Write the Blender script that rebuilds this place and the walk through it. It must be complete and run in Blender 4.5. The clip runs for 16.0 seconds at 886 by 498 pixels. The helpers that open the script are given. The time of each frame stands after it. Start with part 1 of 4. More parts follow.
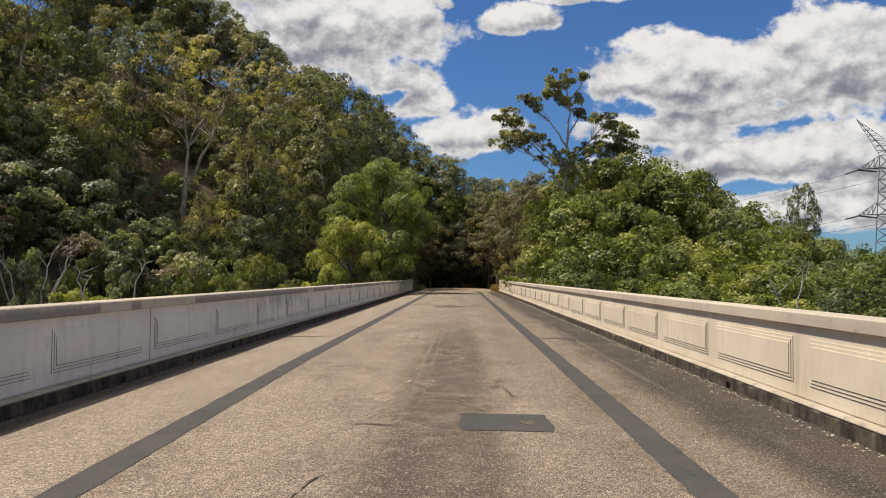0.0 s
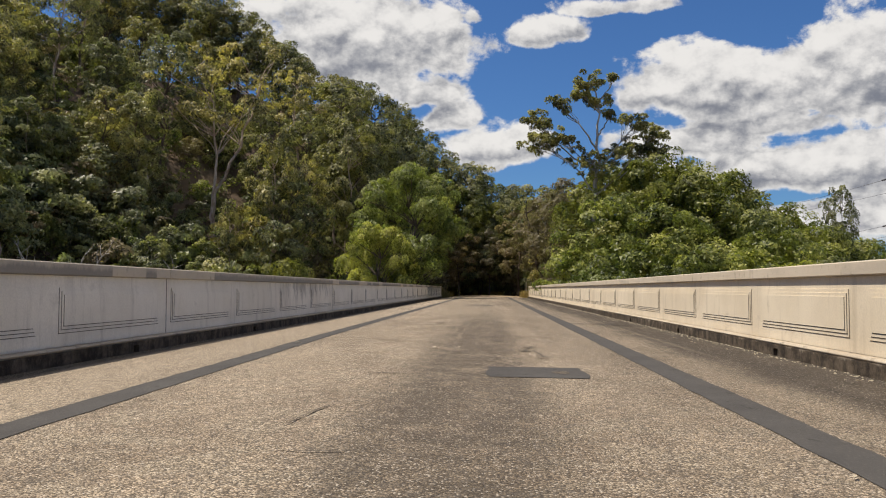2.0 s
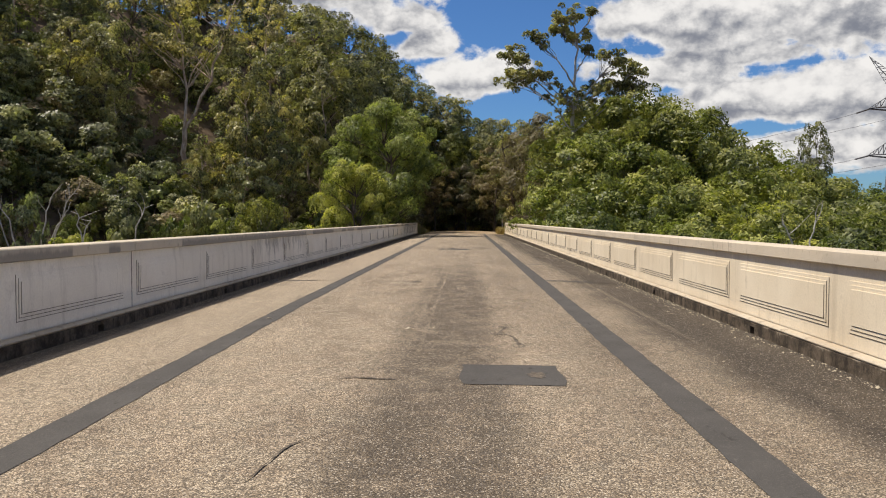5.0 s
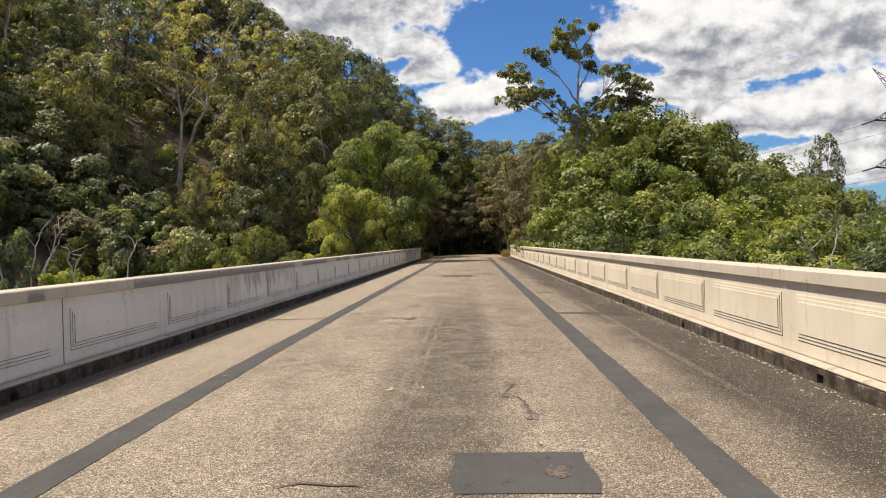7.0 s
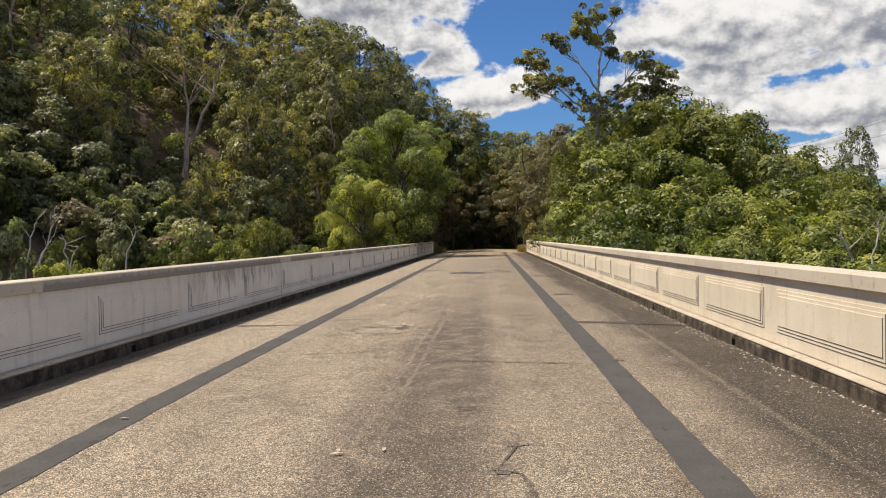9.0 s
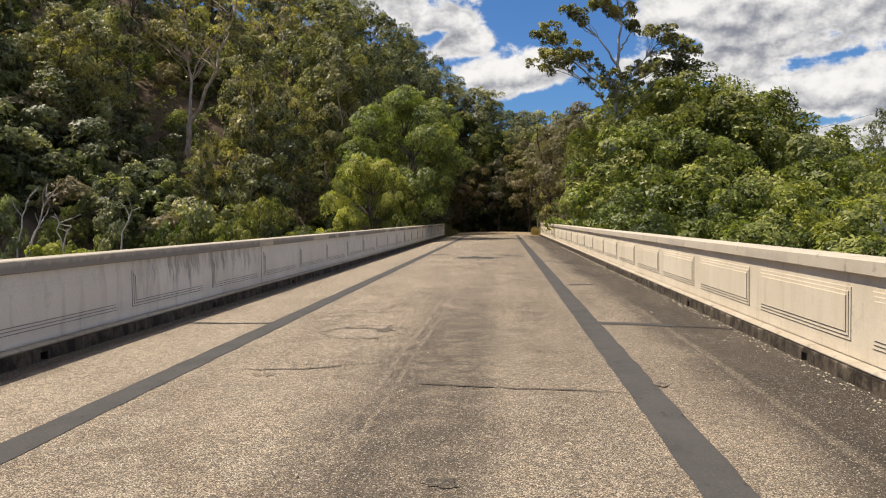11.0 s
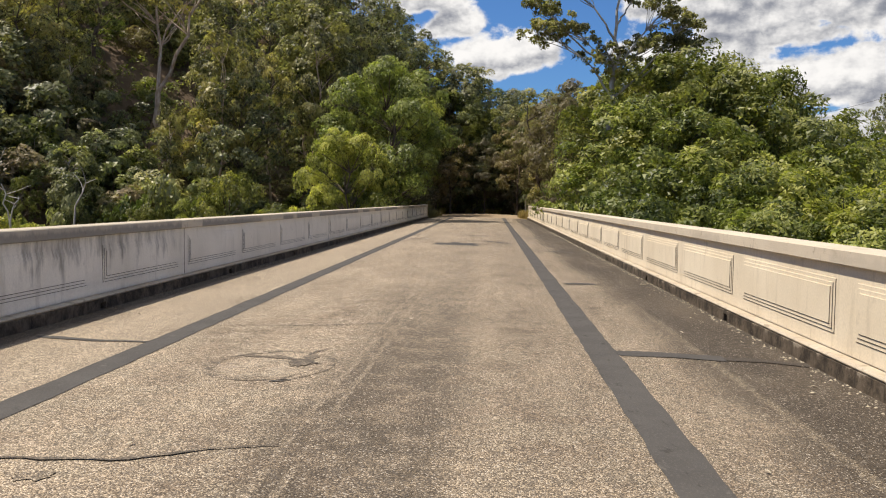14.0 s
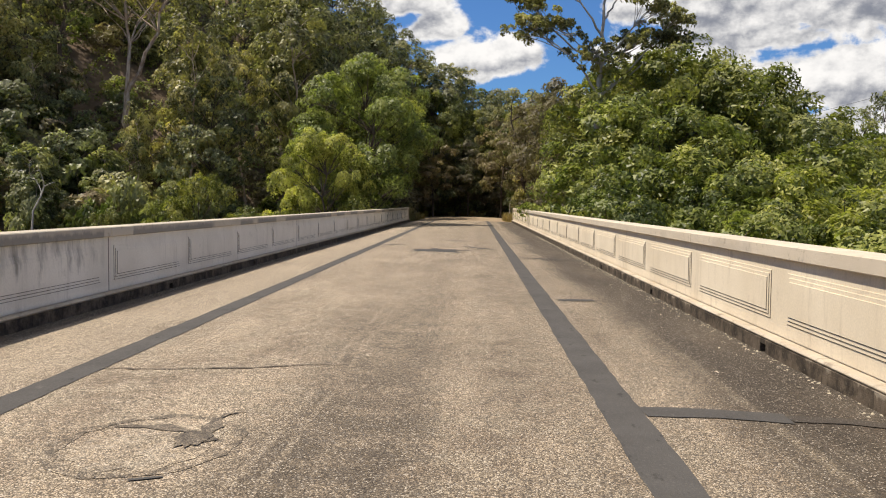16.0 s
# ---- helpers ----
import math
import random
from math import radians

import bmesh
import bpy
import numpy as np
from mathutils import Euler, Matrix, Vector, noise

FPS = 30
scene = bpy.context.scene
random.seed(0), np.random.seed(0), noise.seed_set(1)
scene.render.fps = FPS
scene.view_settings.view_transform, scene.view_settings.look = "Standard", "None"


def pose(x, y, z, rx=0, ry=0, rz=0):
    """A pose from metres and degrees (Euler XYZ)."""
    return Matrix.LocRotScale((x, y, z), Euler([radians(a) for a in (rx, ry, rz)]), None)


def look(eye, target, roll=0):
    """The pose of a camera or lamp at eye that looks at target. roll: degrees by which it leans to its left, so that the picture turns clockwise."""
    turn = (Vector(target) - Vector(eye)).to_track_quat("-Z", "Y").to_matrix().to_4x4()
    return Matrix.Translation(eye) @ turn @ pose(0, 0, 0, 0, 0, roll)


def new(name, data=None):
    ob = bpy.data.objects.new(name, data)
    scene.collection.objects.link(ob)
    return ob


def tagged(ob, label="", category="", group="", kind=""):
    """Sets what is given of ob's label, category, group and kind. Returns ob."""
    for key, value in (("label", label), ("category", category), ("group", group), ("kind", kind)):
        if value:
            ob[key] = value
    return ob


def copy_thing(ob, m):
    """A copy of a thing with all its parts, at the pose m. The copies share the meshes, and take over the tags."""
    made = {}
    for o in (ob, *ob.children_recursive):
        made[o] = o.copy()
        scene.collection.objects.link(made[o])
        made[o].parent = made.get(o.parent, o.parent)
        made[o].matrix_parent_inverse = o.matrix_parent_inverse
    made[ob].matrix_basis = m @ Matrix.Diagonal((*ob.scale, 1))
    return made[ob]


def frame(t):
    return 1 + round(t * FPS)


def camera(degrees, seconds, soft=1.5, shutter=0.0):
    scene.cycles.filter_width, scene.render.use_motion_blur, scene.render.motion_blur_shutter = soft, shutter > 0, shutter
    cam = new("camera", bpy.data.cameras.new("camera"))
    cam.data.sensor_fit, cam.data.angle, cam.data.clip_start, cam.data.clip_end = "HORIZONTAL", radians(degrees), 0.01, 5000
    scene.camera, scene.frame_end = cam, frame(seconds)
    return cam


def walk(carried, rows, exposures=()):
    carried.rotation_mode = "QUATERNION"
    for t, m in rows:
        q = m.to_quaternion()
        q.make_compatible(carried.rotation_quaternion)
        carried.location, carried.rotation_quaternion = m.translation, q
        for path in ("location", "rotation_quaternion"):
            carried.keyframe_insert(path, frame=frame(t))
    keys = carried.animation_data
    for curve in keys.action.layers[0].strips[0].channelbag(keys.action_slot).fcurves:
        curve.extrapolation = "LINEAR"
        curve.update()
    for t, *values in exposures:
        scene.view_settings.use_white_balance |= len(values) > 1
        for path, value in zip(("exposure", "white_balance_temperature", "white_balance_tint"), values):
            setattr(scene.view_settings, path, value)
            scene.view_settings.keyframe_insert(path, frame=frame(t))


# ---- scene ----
cam = camera(56.3, 16.0, soft=1.1)
PATH = [
    (0, (0.744, -0.163, 1.634), (0.7, 1.835, 1.7), 0.4),
    (0.5, (0.768, 0.224, 1.509), (0.666, 2.221, 1.556), -0.0),
    (1, (0.782, 0.449, 1.128), (0.717, 2.448, 1.18), 0.7),
    (1.5, (0.779, 0.526, 0.909), (0.695, 2.522, 1.001), 0.5),
    (2, (0.775, 0.541, 0.873), (0.661, 2.535, 0.97), 0.1),
    (2.5, (0.768, 0.574, 0.847), (0.707, 2.573, 0.869), 0.1),
    (3, (0.774, 0.583, 0.837), (0.719, 2.582, 0.828), 0.0),
    (5.5, (0.794, 1.162, 1.668), (0.735, 3.16, 1.592), 0.1),
    (6, (0.787, 1.855, 1.678), (0.653, 3.85, 1.629), -0.9),
    (6.5, (0.893, 2.501, 1.694), (0.711, 4.492, 1.706), -2.0),
    (7, (0.928, 3.175, 1.662), (0.857, 5.174, 1.648), -1.5),
    (7.5, (0.997, 3.893, 1.663), (1.071, 5.891, 1.618), -0.1),
    (8, (1.031, 4.575, 1.676), (1.081, 6.574, 1.641), 1.0),
    (8.5, (1.075, 5.392, 1.67), (1.046, 7.391, 1.639), 0.5),
    (9, (1.167, 6.138, 1.673), (1.055, 8.135, 1.645), -1.0),
    (11.5, (1.356, 9.642, 1.666), (1.196, 11.634, 1.589), -0.2),
    (12, (1.39, 10.298, 1.668), (1.225, 12.289, 1.592), 0.4),
    (12.5, (1.381, 10.962, 1.692), (1.232, 12.955, 1.606), 0.3),
    (13, (1.401, 11.613, 1.678), (1.252, 13.605, 1.586), 0.1),
    (13.5, (1.382, 12.28, 1.673), (1.261, 14.274, 1.567), 0.2),
    (14, (1.405, 12.984, 1.666), (1.292, 14.978, 1.548), 0.7),
    (14.5, (1.375, 13.639, 1.666), (1.228, 15.63, 1.55), 1.0),
    (15, (1.417, 14.27, 1.662), (1.278, 16.262, 1.54), 0.6),
    (15.5, (1.42, 14.909, 1.667), (1.335, 16.903, 1.547), 0.1),
    (16, (1.461, 15.508, 1.664), (1.386, 17.504, 1.553), 0.5),
]
walk(cam, [(t, look(eye, target, roll)) for t, eye, target, roll in PATH], [(0.0, 0.36, 6680.0, 10.0), (1.5, 0.36, 6680.0, 10.0), (3.0, 0.30, 6680.0, 10.0), (5.5, 0.53, 6680.0, 10.0), (6.5, 0.64, 6680.0, 10.0), (9.0, 0.52, 6680.0, 10.0), (16.0, 0.62, 6680.0, 10.0)])

# ---- light ----
SUN_WAY = Vector((-0.52, 0.05, 1.0)).normalized()
sun = new("sun", bpy.data.lights.new("sun", "SUN"))
sun.data.energy, sun.data.angle, sun.data.color = 4.2, radians(0.53), (1.0, 0.93, 0.82)
sun.matrix_world = look(SUN_WAY * 50, (0, 0, 0))

world = bpy.data.worlds.new("sky")
scene.world = world
world.use_nodes = True


class Nodes:
    """Short hand for building a node tree."""

    def __init__(self, tree):
        self.tree = tree
        tree.nodes.clear()

    def add(self, kind, **values):
        node = self.tree.nodes.new(kind)
        for key, value in values.items():
            key = key.replace("_", " ").capitalize() if key[0].islower() else key
            node.inputs[key].default_value = value
        return node

    def link(self, a, b):
        self.tree.links.new(a, b)

    def put(self, socket, value):
        if isinstance(value, bpy.types.NodeSocket):
            self.link(value, socket)
        else:
            socket.default_value = value

    def math(self, op, a, b=0.0, c=0.0, clamp=False):
        node = self.tree.nodes.new("ShaderNodeMath")
        node.operation, node.use_clamp = op, clamp
        for socket, value in zip(node.inputs, (a, b, c)):
            self.put(socket, value)
        return node.outputs[0]

    def mix(self, fac, a, b, blend="MIX"):
        node = self.tree.nodes.new("ShaderNodeMix")
        node.data_type, node.blend_type = "RGBA", blend
        for socket, value in zip((node.inputs[0], node.inputs[6], node.inputs[7]), (fac, a, b)):
            if not isinstance(value, bpy.types.NodeSocket) and hasattr(value, "__len__") and len(value) == 3:
                value = (*value, 1)
            self.put(socket, value)
        return node.outputs[2]

    def step(self, value, low, high, to_low=0.0, to_high=1.0):
        node = self.tree.nodes.new("ShaderNodeMapRange")
        node.interpolation_type = "SMOOTHSTEP"
        for socket, v in zip(node.inputs, (value, low, high, to_low, to_high)):
            self.put(socket, v)
        return node.outputs[0]

    def noise(self, vector, scale, detail=4.0, rough=0.55, distortion=0.0):
        node = self.tree.nodes.new("ShaderNodeTexNoise")
        if vector is not None:
            self.link(vector, node.inputs["Vector"])
        for key, v in (("Scale", scale), ("Detail", detail), ("Roughness", rough), ("Distortion", distortion)):
            node.inputs[key].default_value = v
        return node.outputs["Fac"]

    def voronoi(self, vector, scale, feature="F1", out="Distance"):
        node = self.tree.nodes.new("ShaderNodeTexVoronoi")
        node.feature = feature
        self.link(vector, node.inputs["Vector"])
        node.inputs["Scale"].default_value = scale
        return node.outputs[out]

    def scaled(self, vector, s):
        node = self.tree.nodes.new("ShaderNodeVectorMath")
        node.operation = "MULTIPLY"
        self.link(vector, node.inputs[0])
        node.inputs[1].default_value = s
        return node.outputs[0]

    def split(self, vector):
        node = self.tree.nodes.new("ShaderNodeSeparateXYZ")
        self.link(vector, node.inputs[0])
        return node.outputs

    def join(self, x, y, z):
        node = self.tree.nodes.new("ShaderNodeCombineXYZ")
        for socket, value in zip(node.inputs, (x, y, z)):
            self.put(socket, value)
        return node.outputs[0]


def build_sky():
    n = Nodes(world.node_tree)
    sky = n.tree.nodes.new("ShaderNodeTexSky")
    sky.sky_type, sky.sun_disc = "NISHITA", False
    sky.sun_elevation, sky.sun_rotation = math.asin(SUN_WAY.z), math.atan2(SUN_WAY.x, SUN_WAY.y)
    sky.air_density, sky.dust_density, sky.ozone_density = 1.0, 0.3, 2.5
    way = n.tree.nodes.new("ShaderNodeTexCoord").outputs["Generated"]
    x, y, z = n.split(way)
    # bearing from straight ahead and height, both in radians
    bearing = n.math("ARCTAN2", x, n.math("ABSOLUTE", y))
    height = n.math("ARCSINE", z)
    # cumulus banks: bearing, height, half width, half height, weight
    banks = [(-0.145, 0.290, 0.145, 0.085, 1.05), (-0.10, 0.235, 0.07, 0.035, 1.0), (-0.052, 0.204, 0.045, 0.028, 0.9), (0.010, 0.168, 0.075, 0.032, 1.0), (0.067, 0.300, 0.058, 0.022, 0.9), (0.166, 0.325, 0.085, 0.014, 0.9),
             (-0.02, 0.320, 0.02, 0.016, 0.8), (0.28, 0.225, 0.125, 0.056, 1.15), (0.44, 0.228, 0.16, 0.065, 1.15), (0.23, 0.168, 0.10, 0.035, 0.95), (0.38, 0.128, 0.20, 0.036, 1.15), (0.54, 0.12, 0.16, 0.045, 1.1),
             # the bank at height 1.15 is unseen, added overhead to brighten shaded surfaces
             (0.33, 0.186, 0.07, 0.024, 0.95), (0.42, 0.075, 0.22, 0.034, 1.0), (0.0, 1.15, 4.0, 0.42, 0.95), (0.1, 0.60, 0.6, 0.11, 0.8), (1.1, 0.3, 0.3, 0.16, 0.9), (-0.9, 0.4, 0.35, 0.16, 0.9)]

    def density(drop):
        h = n.math("ADD", height, drop)
        place = n.join(bearing, n.math("MULTIPLY", h, 1.35), 0.37)
        puff = n.noise(place, 17.0, 9.0, 0.58, 0.15)
        total, weight, rise = None, None, None
        for b, e, w, t, k in banks:
            u = n.math("MULTIPLY", n.math("SUBTRACT", bearing, b), 1 / w)
            v = n.math("MULTIPLY", n.math("SUBTRACT", h, e), 1 / t)
            level = v
            v = n.math("MAXIMUM", v, n.math("MULTIPLY", v, -1.5))
            r = n.math("ADD", n.math("MULTIPLY", u, u), n.math("MULTIPLY", v, v))
            one = n.math("MULTIPLY", n.math("EXPONENT", n.math("MULTIPLY", r, -0.75)), k)
            total = one if total is None else n.math("MAXIMUM", total, one)
            much = n.math("POWER", one, 3.0)
            weight = much if weight is None else n.math("ADD", weight, much)
            part_rise = n.math("MULTIPLY", much, level)
            rise = part_rise if rise is None else n.math("ADD", rise, part_rise)
        body = n.math("ADD", n.math("MULTIPLY", total, 0.62), n.math("MULTIPLY", n.math("SUBTRACT", puff, 0.5), 0.95))
        return body, n.math("DIVIDE", rise, n.math("ADD", weight, 0.0001))

    (here, rise), (above, _) = density(0.0), density(0.02)
    cover = n.step(here, 0.27, 0.40)
    lump = n.noise(n.join(bearing, n.math("MULTIPLY", height, 1.5), 0.5), 13.0, 6.0, 0.55)
    top_lit = n.step(n.math("ADD", rise, n.math("MULTIPLY", n.math("SUBTRACT", lump, 0.5), 3.4)), -0.55, 0.95)
    lit = n.step(n.math("SUBTRACT", here, above), -0.14, 0.20)
    thin = n.step(here, 0.66, 0.28)
    shade = n.math("MAXIMUM", n.math("MULTIPLY", n.math("ADD", top_lit, lit), 0.52), n.math("MULTIPLY", thin, 0.8))
    billow = n.noise(n.join(bearing, n.math("MULTIPLY", height, 1.3), 0.9), 24.0, 7.0, 0.58)
    below = n.noise(n.join(n.math("SUBTRACT", bearing, 0.006), n.math("MULTIPLY", n.math("ADD", height, 0.012), 1.3), 0.9), 24.0, 7.0, 0.58)
    shade = n.math("ADD", n.math("MULTIPLY", shade, 0.85), 0.14)
    shade = n.math("ADD", shade, n.math("MULTIPLY", n.math("SUBTRACT", billow, below), 1.5))
    shade = n.step(shade, -0.05, 1.05)
    cloud = n.mix(shade, (1.4, 1.52, 1.85), (5.6, 5.55, 5.5))
    blue = n.mix(1.0, sky.outputs[0], (0.255, 0.42, 0.64), "MULTIPLY")
    colour = n.mix(cover, blue, cloud)
    back = n.tree.nodes.new("ShaderNodeBackground")
    n.link(colour, back.inputs[0])
    back.inputs[1].default_value = 0.115
    out = n.tree.nodes.new("ShaderNodeOutputWorld")
    n.link(back.outputs[0], out.inputs[0])


build_sky()


# ---- materials ----
def material(name, paint, rough=0.85, bump=0.0, specular=0.4):
    """paint(n, place) gives the colour, and the height for the relief or None."""
    mat = bpy.data.materials.new(name)
    mat.use_nodes = True
    n = Nodes(mat.node_tree)
    place = n.tree.nodes.new("ShaderNodeNewGeometry").outputs["Position"]
    colour, height = paint(n, place)
    shader = n.tree.nodes.new("ShaderNodeBsdfPrincipled")
    n.put(shader.inputs["Base Color"], colour)
    n.put(shader.inputs["Roughness"], rough)
    shader.inputs["Specular IOR Level"].default_value = specular
    if height is not None:
        relief = n.tree.nodes.new("ShaderNodeBump")
        relief.inputs["Strength"].default_value, relief.inputs["Distance"].default_value = 1.0, bump
        n.link(height, relief.inputs["Height"])
        n.link(relief.outputs[0], shader.inputs["Normal"])
    out = n.tree.nodes.new("ShaderNodeOutputMaterial")
    n.link(shader.outputs[0], out.inputs[0])
    return mat


def paint_road(n, p):
    x, y, z = n.split(p)
    stones = n.voronoi(p, 92.0, out="Color")
    gap = n.voronoi(p, 92.0)
    small = n.split(n.voronoi(p, 160.0, out="Color"))[1]
    tone = n.split(stones)[0]
    fine = n.noise(p, 38.0, 5.0, 0.7)
    wide = n.noise(n.scaled(p, (1.0, 0.35, 1.0)), 0.9, 5.0, 0.6)
    patchy = n.noise(p, 2.2, 5.0, 0.6)
    base = n.mix(n.step(wide, 0.3, 0.7), (0.24, 0.190, 0.142), (0.46, 0.378, 0.288))
    base = n.mix(n.step(patchy, 0.42, 0.62), base, (0.36, 0.302, 0.232))
    # bitumen bleeding through along the worn line and in the east gutter's dirt
    wander = n.math("MULTIPLY", n.math("SUBTRACT", n.noise(n.scaled(p, (0.4, 0.25, 1)), 1.0, 3.0), 0.5), 0.9)
    off = n.math("ABSOLUTE", n.math("SUBTRACT", n.math("ADD", x, wander), 0.55))
    worn = n.math("MULTIPLY", n.step(off, 1.0, 0.3), n.math("MULTIPLY", n.step(patchy, 0.3, 0.6, 0.5, 1.0), n.step(y, 34.0, 19.0, 0.22, 1.0)))
    along = n.math("ADD", x, n.math("MULTIPLY", wander, 0.18))
    line = n.math("MAXIMUM", n.step(n.math("ABSOLUTE", n.math("SUBTRACT", along, 0.07)), 0.05, 0.02), n.step(n.math("ABSOLUTE", n.math("SUBTRACT", along, 0.24)), 0.035, 0.015))
    # gutter dirt and the west parapet's cast shadow, both put into this strip's colour
    edge = n.math("MULTIPLY", n.step(n.math("ADD", x, n.math("MULTIPLY", wander, 0.2)), -4.05, -4.3), 0.8)
    gutter = n.math("MULTIPLY", n.step(n.math("ADD", x, n.math("MULTIPLY", wander, 1.2)), 3.15, 3.9), n.step(wide, 0.25, 0.6, 0.65, 1.0))
    base = n.mix(n.math("MULTIPLY", worn, 0.84), base, (0.08, 0.063, 0.047))
    base = n.mix(edge, base, (0.05, 0.036, 0.024))
    base = n.mix(n.math("MULTIPLY", gutter, 0.95), base, (0.047, 0.036, 0.027))
    rub = n.math("SUBTRACT", n.math("ABSOLUTE", n.math("SUBTRACT", n.math("ADD", x, n.math("MULTIPLY", wander, 0.12)), 3.81)), n.math("MULTIPLY", n.math("SUBTRACT", patchy, 0.5), 0.10))
    base = n.mix(n.math("MULTIPLY", n.step(rub, 0.075, 0.03), n.math("MULTIPLY", n.math("MULTIPLY", n.step(y, 30.0, 22.0), n.step(y, 9.0, 15.0)), n.step(fine, 0.36, 0.58, 0.12, 0.55))), base, (0.36, 0.30, 0.225))
    base = n.mix(n.math("MULTIPLY", n.math("MULTIPLY", n.math("MULTIPLY", line, n.step(patchy, 0.38, 0.58)), n.step(y, 8.5, 14.0)), 0.42), base, (0.42, 0.35, 0.27))
    pale = n.step(n.math("ABSOLUTE", n.math("SUBTRACT", x, -3.2)), 0.9, 0.3)
    base = n.mix(n.math("MULTIPLY", pale, 0.45), base, (0.47, 0.395, 0.308))
    dull = n.math("MULTIPLY", n.step(n.math("ADD", x, wander), 0.9, 2.2), 0.5)
    base = n.mix(dull, base, n.mix(1.0, base, (0.58, 0.57, 0.56), "MULTIPLY"))
    grain = n.mix(n.math("POWER", tone, 1.2), (0.36, 0.34, 0.31), (1.85, 1.82, 1.74))
    base = n.mix(1.0, base, grain, "MULTIPLY")
    base = n.mix(1.0, base, n.mix(small, (0.72, 0.70, 0.68), (1.28, 1.27, 1.25)), "MULTIPLY")
    base = n.mix(n.step(tone, 0.90, 0.94, 0.0, 0.6), base, (0.60, 0.53, 0.44))
    base = n.mix(n.step(gap, 0.42, 0.70, 0.0, 0.75), base, (0.055, 0.047, 0.04))
    clots = n.noise(p, 16.0, 4.0, 0.65)
    base = n.mix(n.step(clots, 0.50, 0.66, 0.0, 0.6), base, (0.10, 0.083, 0.066))
    base = n.mix(n.step(fine, 0.58, 0.72, 0.0, 0.4), base, (0.08, 0.07, 0.06))
    return base, n.math("SUBTRACT", n.math("MULTIPLY", fine, 0.6), gap)


def paint_tar(n, p):
    fine = n.noise(p, 60.0, 5.0, 0.7)
    wide = n.noise(p, 1.7, 5.0, 0.6)
    base = n.mix(wide, (0.048, 0.044, 0.041), (0.10, 0.093, 0.086))
    base = n.mix(n.step(fine, 0.5, 0.75, 0.0, 0.5), base, (0.17, 0.155, 0.135))
    scuffs = n.noise(n.scaled(p, (1.0, 0.45, 1.0)), 7.0, 5.0, 0.65)
    base = n.mix(n.step(scuffs, 0.60, 0.68, 0.0, 0.65), base, (0.036, 0.032, 0.029))
    base = n.mix(n.step(scuffs, 0.36, 0.30, 0.0, 0.5), base, (0.15, 0.135, 0.118))
    return base, fine


def concrete(low, high, stain, amount, streak=1.0):
    def paint(n, p):
        wide = n.noise(p, 0.8, 6.0, 0.6)
        runs = n.noise(n.scaled(p, (5.0, 5.0, 0.6)), 1.0, 5.0, 0.65)
        fine = n.noise(p, 45.0, 6.0, 0.7)
        base = n.mix(n.step(wide, 0.3, 0.7), low, high)
        base = n.mix(n.math("MULTIPLY", n.step(runs, 0.52, 0.72), amount * streak), base, stain)
        spots = n.noise(p, 3.2, 6.0, 0.7)
        base = n.mix(n.math("MULTIPLY", n.step(spots, 0.56, 0.72), amount), base, stain)
        base = n.mix(n.step(fine, 0.3, 0.75, 0.0, 0.22), base, (0.2, 0.17, 0.13))
        return base, n.math("ADD", n.math("MULTIPLY", fine, 0.4), wide)
    return paint


def paint_coping(n, p):
    x, y, z = n.split(p)
    fine = n.noise(p, 40.0, 6.0, 0.7)
    wide = n.noise(p, 1.1, 6.0, 0.65)
    lengths = n.noise(n.join(n.math("MULTIPLY", x, 0.3), n.math("MULTIPLY", y, 0.42), 0.0), 1.0, 0.0)
    base = n.mix(wide, (0.44, 0.37, 0.28), (0.60, 0.52, 0.41))
    wobble = n.math("ADD", y, n.math("MULTIPLY", n.math("SUBTRACT", wide, 0.5), 0.25))
    first = n.math("MAXIMUM", n.step(wobble, 12.25, 12.2), n.math("MULTIPLY", n.step(wobble, 13.35, 13.4), n.step(wobble, 13.85, 13.8)))
    second = n.math("MULTIPLY", n.step(wobble, 16.65, 16.7), n.step(wobble, 29.05, 29.0))
    third = n.math("MULTIPLY", n.step(wobble, 30.2, 30.25), n.step(lengths, 0.44, 0.455))
    west = n.math("MAXIMUM", n.math("MAXIMUM", first, second), third)
    east = n.math("MULTIPLY", n.step(lengths, 0.50, 0.54), 0.28)
    grime = n.mix(n.step(x, 0.5, -0.5), n.join(east, east, east), n.join(west, west, west))
    drip = n.noise(n.join(0.0, n.math("MULTIPLY", y, 5.0), n.math("MULTIPLY", z, 1.5)), 1.0, 5.0, 0.7)
    low = n.step(n.math("ADD", z, n.math("MULTIPLY", n.math("SUBTRACT", drip, 0.5), 0.22)), 1.185, 1.11, 0.28, 0.8)
    grime = n.math("MULTIPLY", n.split(grime)[0], low)
    base = n.mix(grime, base, n.mix(fine, (0.15, 0.135, 0.12), (0.26, 0.24, 0.215)))
    base = n.mix(n.step(n.noise(p, 6.0, 6.0, 0.7), 0.55, 0.72, 0.0, 0.55), base, (0.17, 0.145, 0.115))
    return base, n.math("ADD", fine, n.math("MULTIPLY", wide, 0.5))


def paint_ground(n, p):
    fine = n.noise(p, 6.0, 6.0, 0.7)
    wide = n.noise(p, 0.35, 5.0, 0.6)
    base = n.mix(wide, (0.105, 0.074, 0.052), (0.20, 0.148, 0.107))
    base = n.mix(n.step(fine, 0.5, 0.7), base, (0.20, 0.155, 0.115))
    base = n.mix(n.step(n.noise(p, 0.9, 4.0), 0.55, 0.7, 0.0, 0.6), base, (0.065, 0.075, 0.03))
    return base, fine


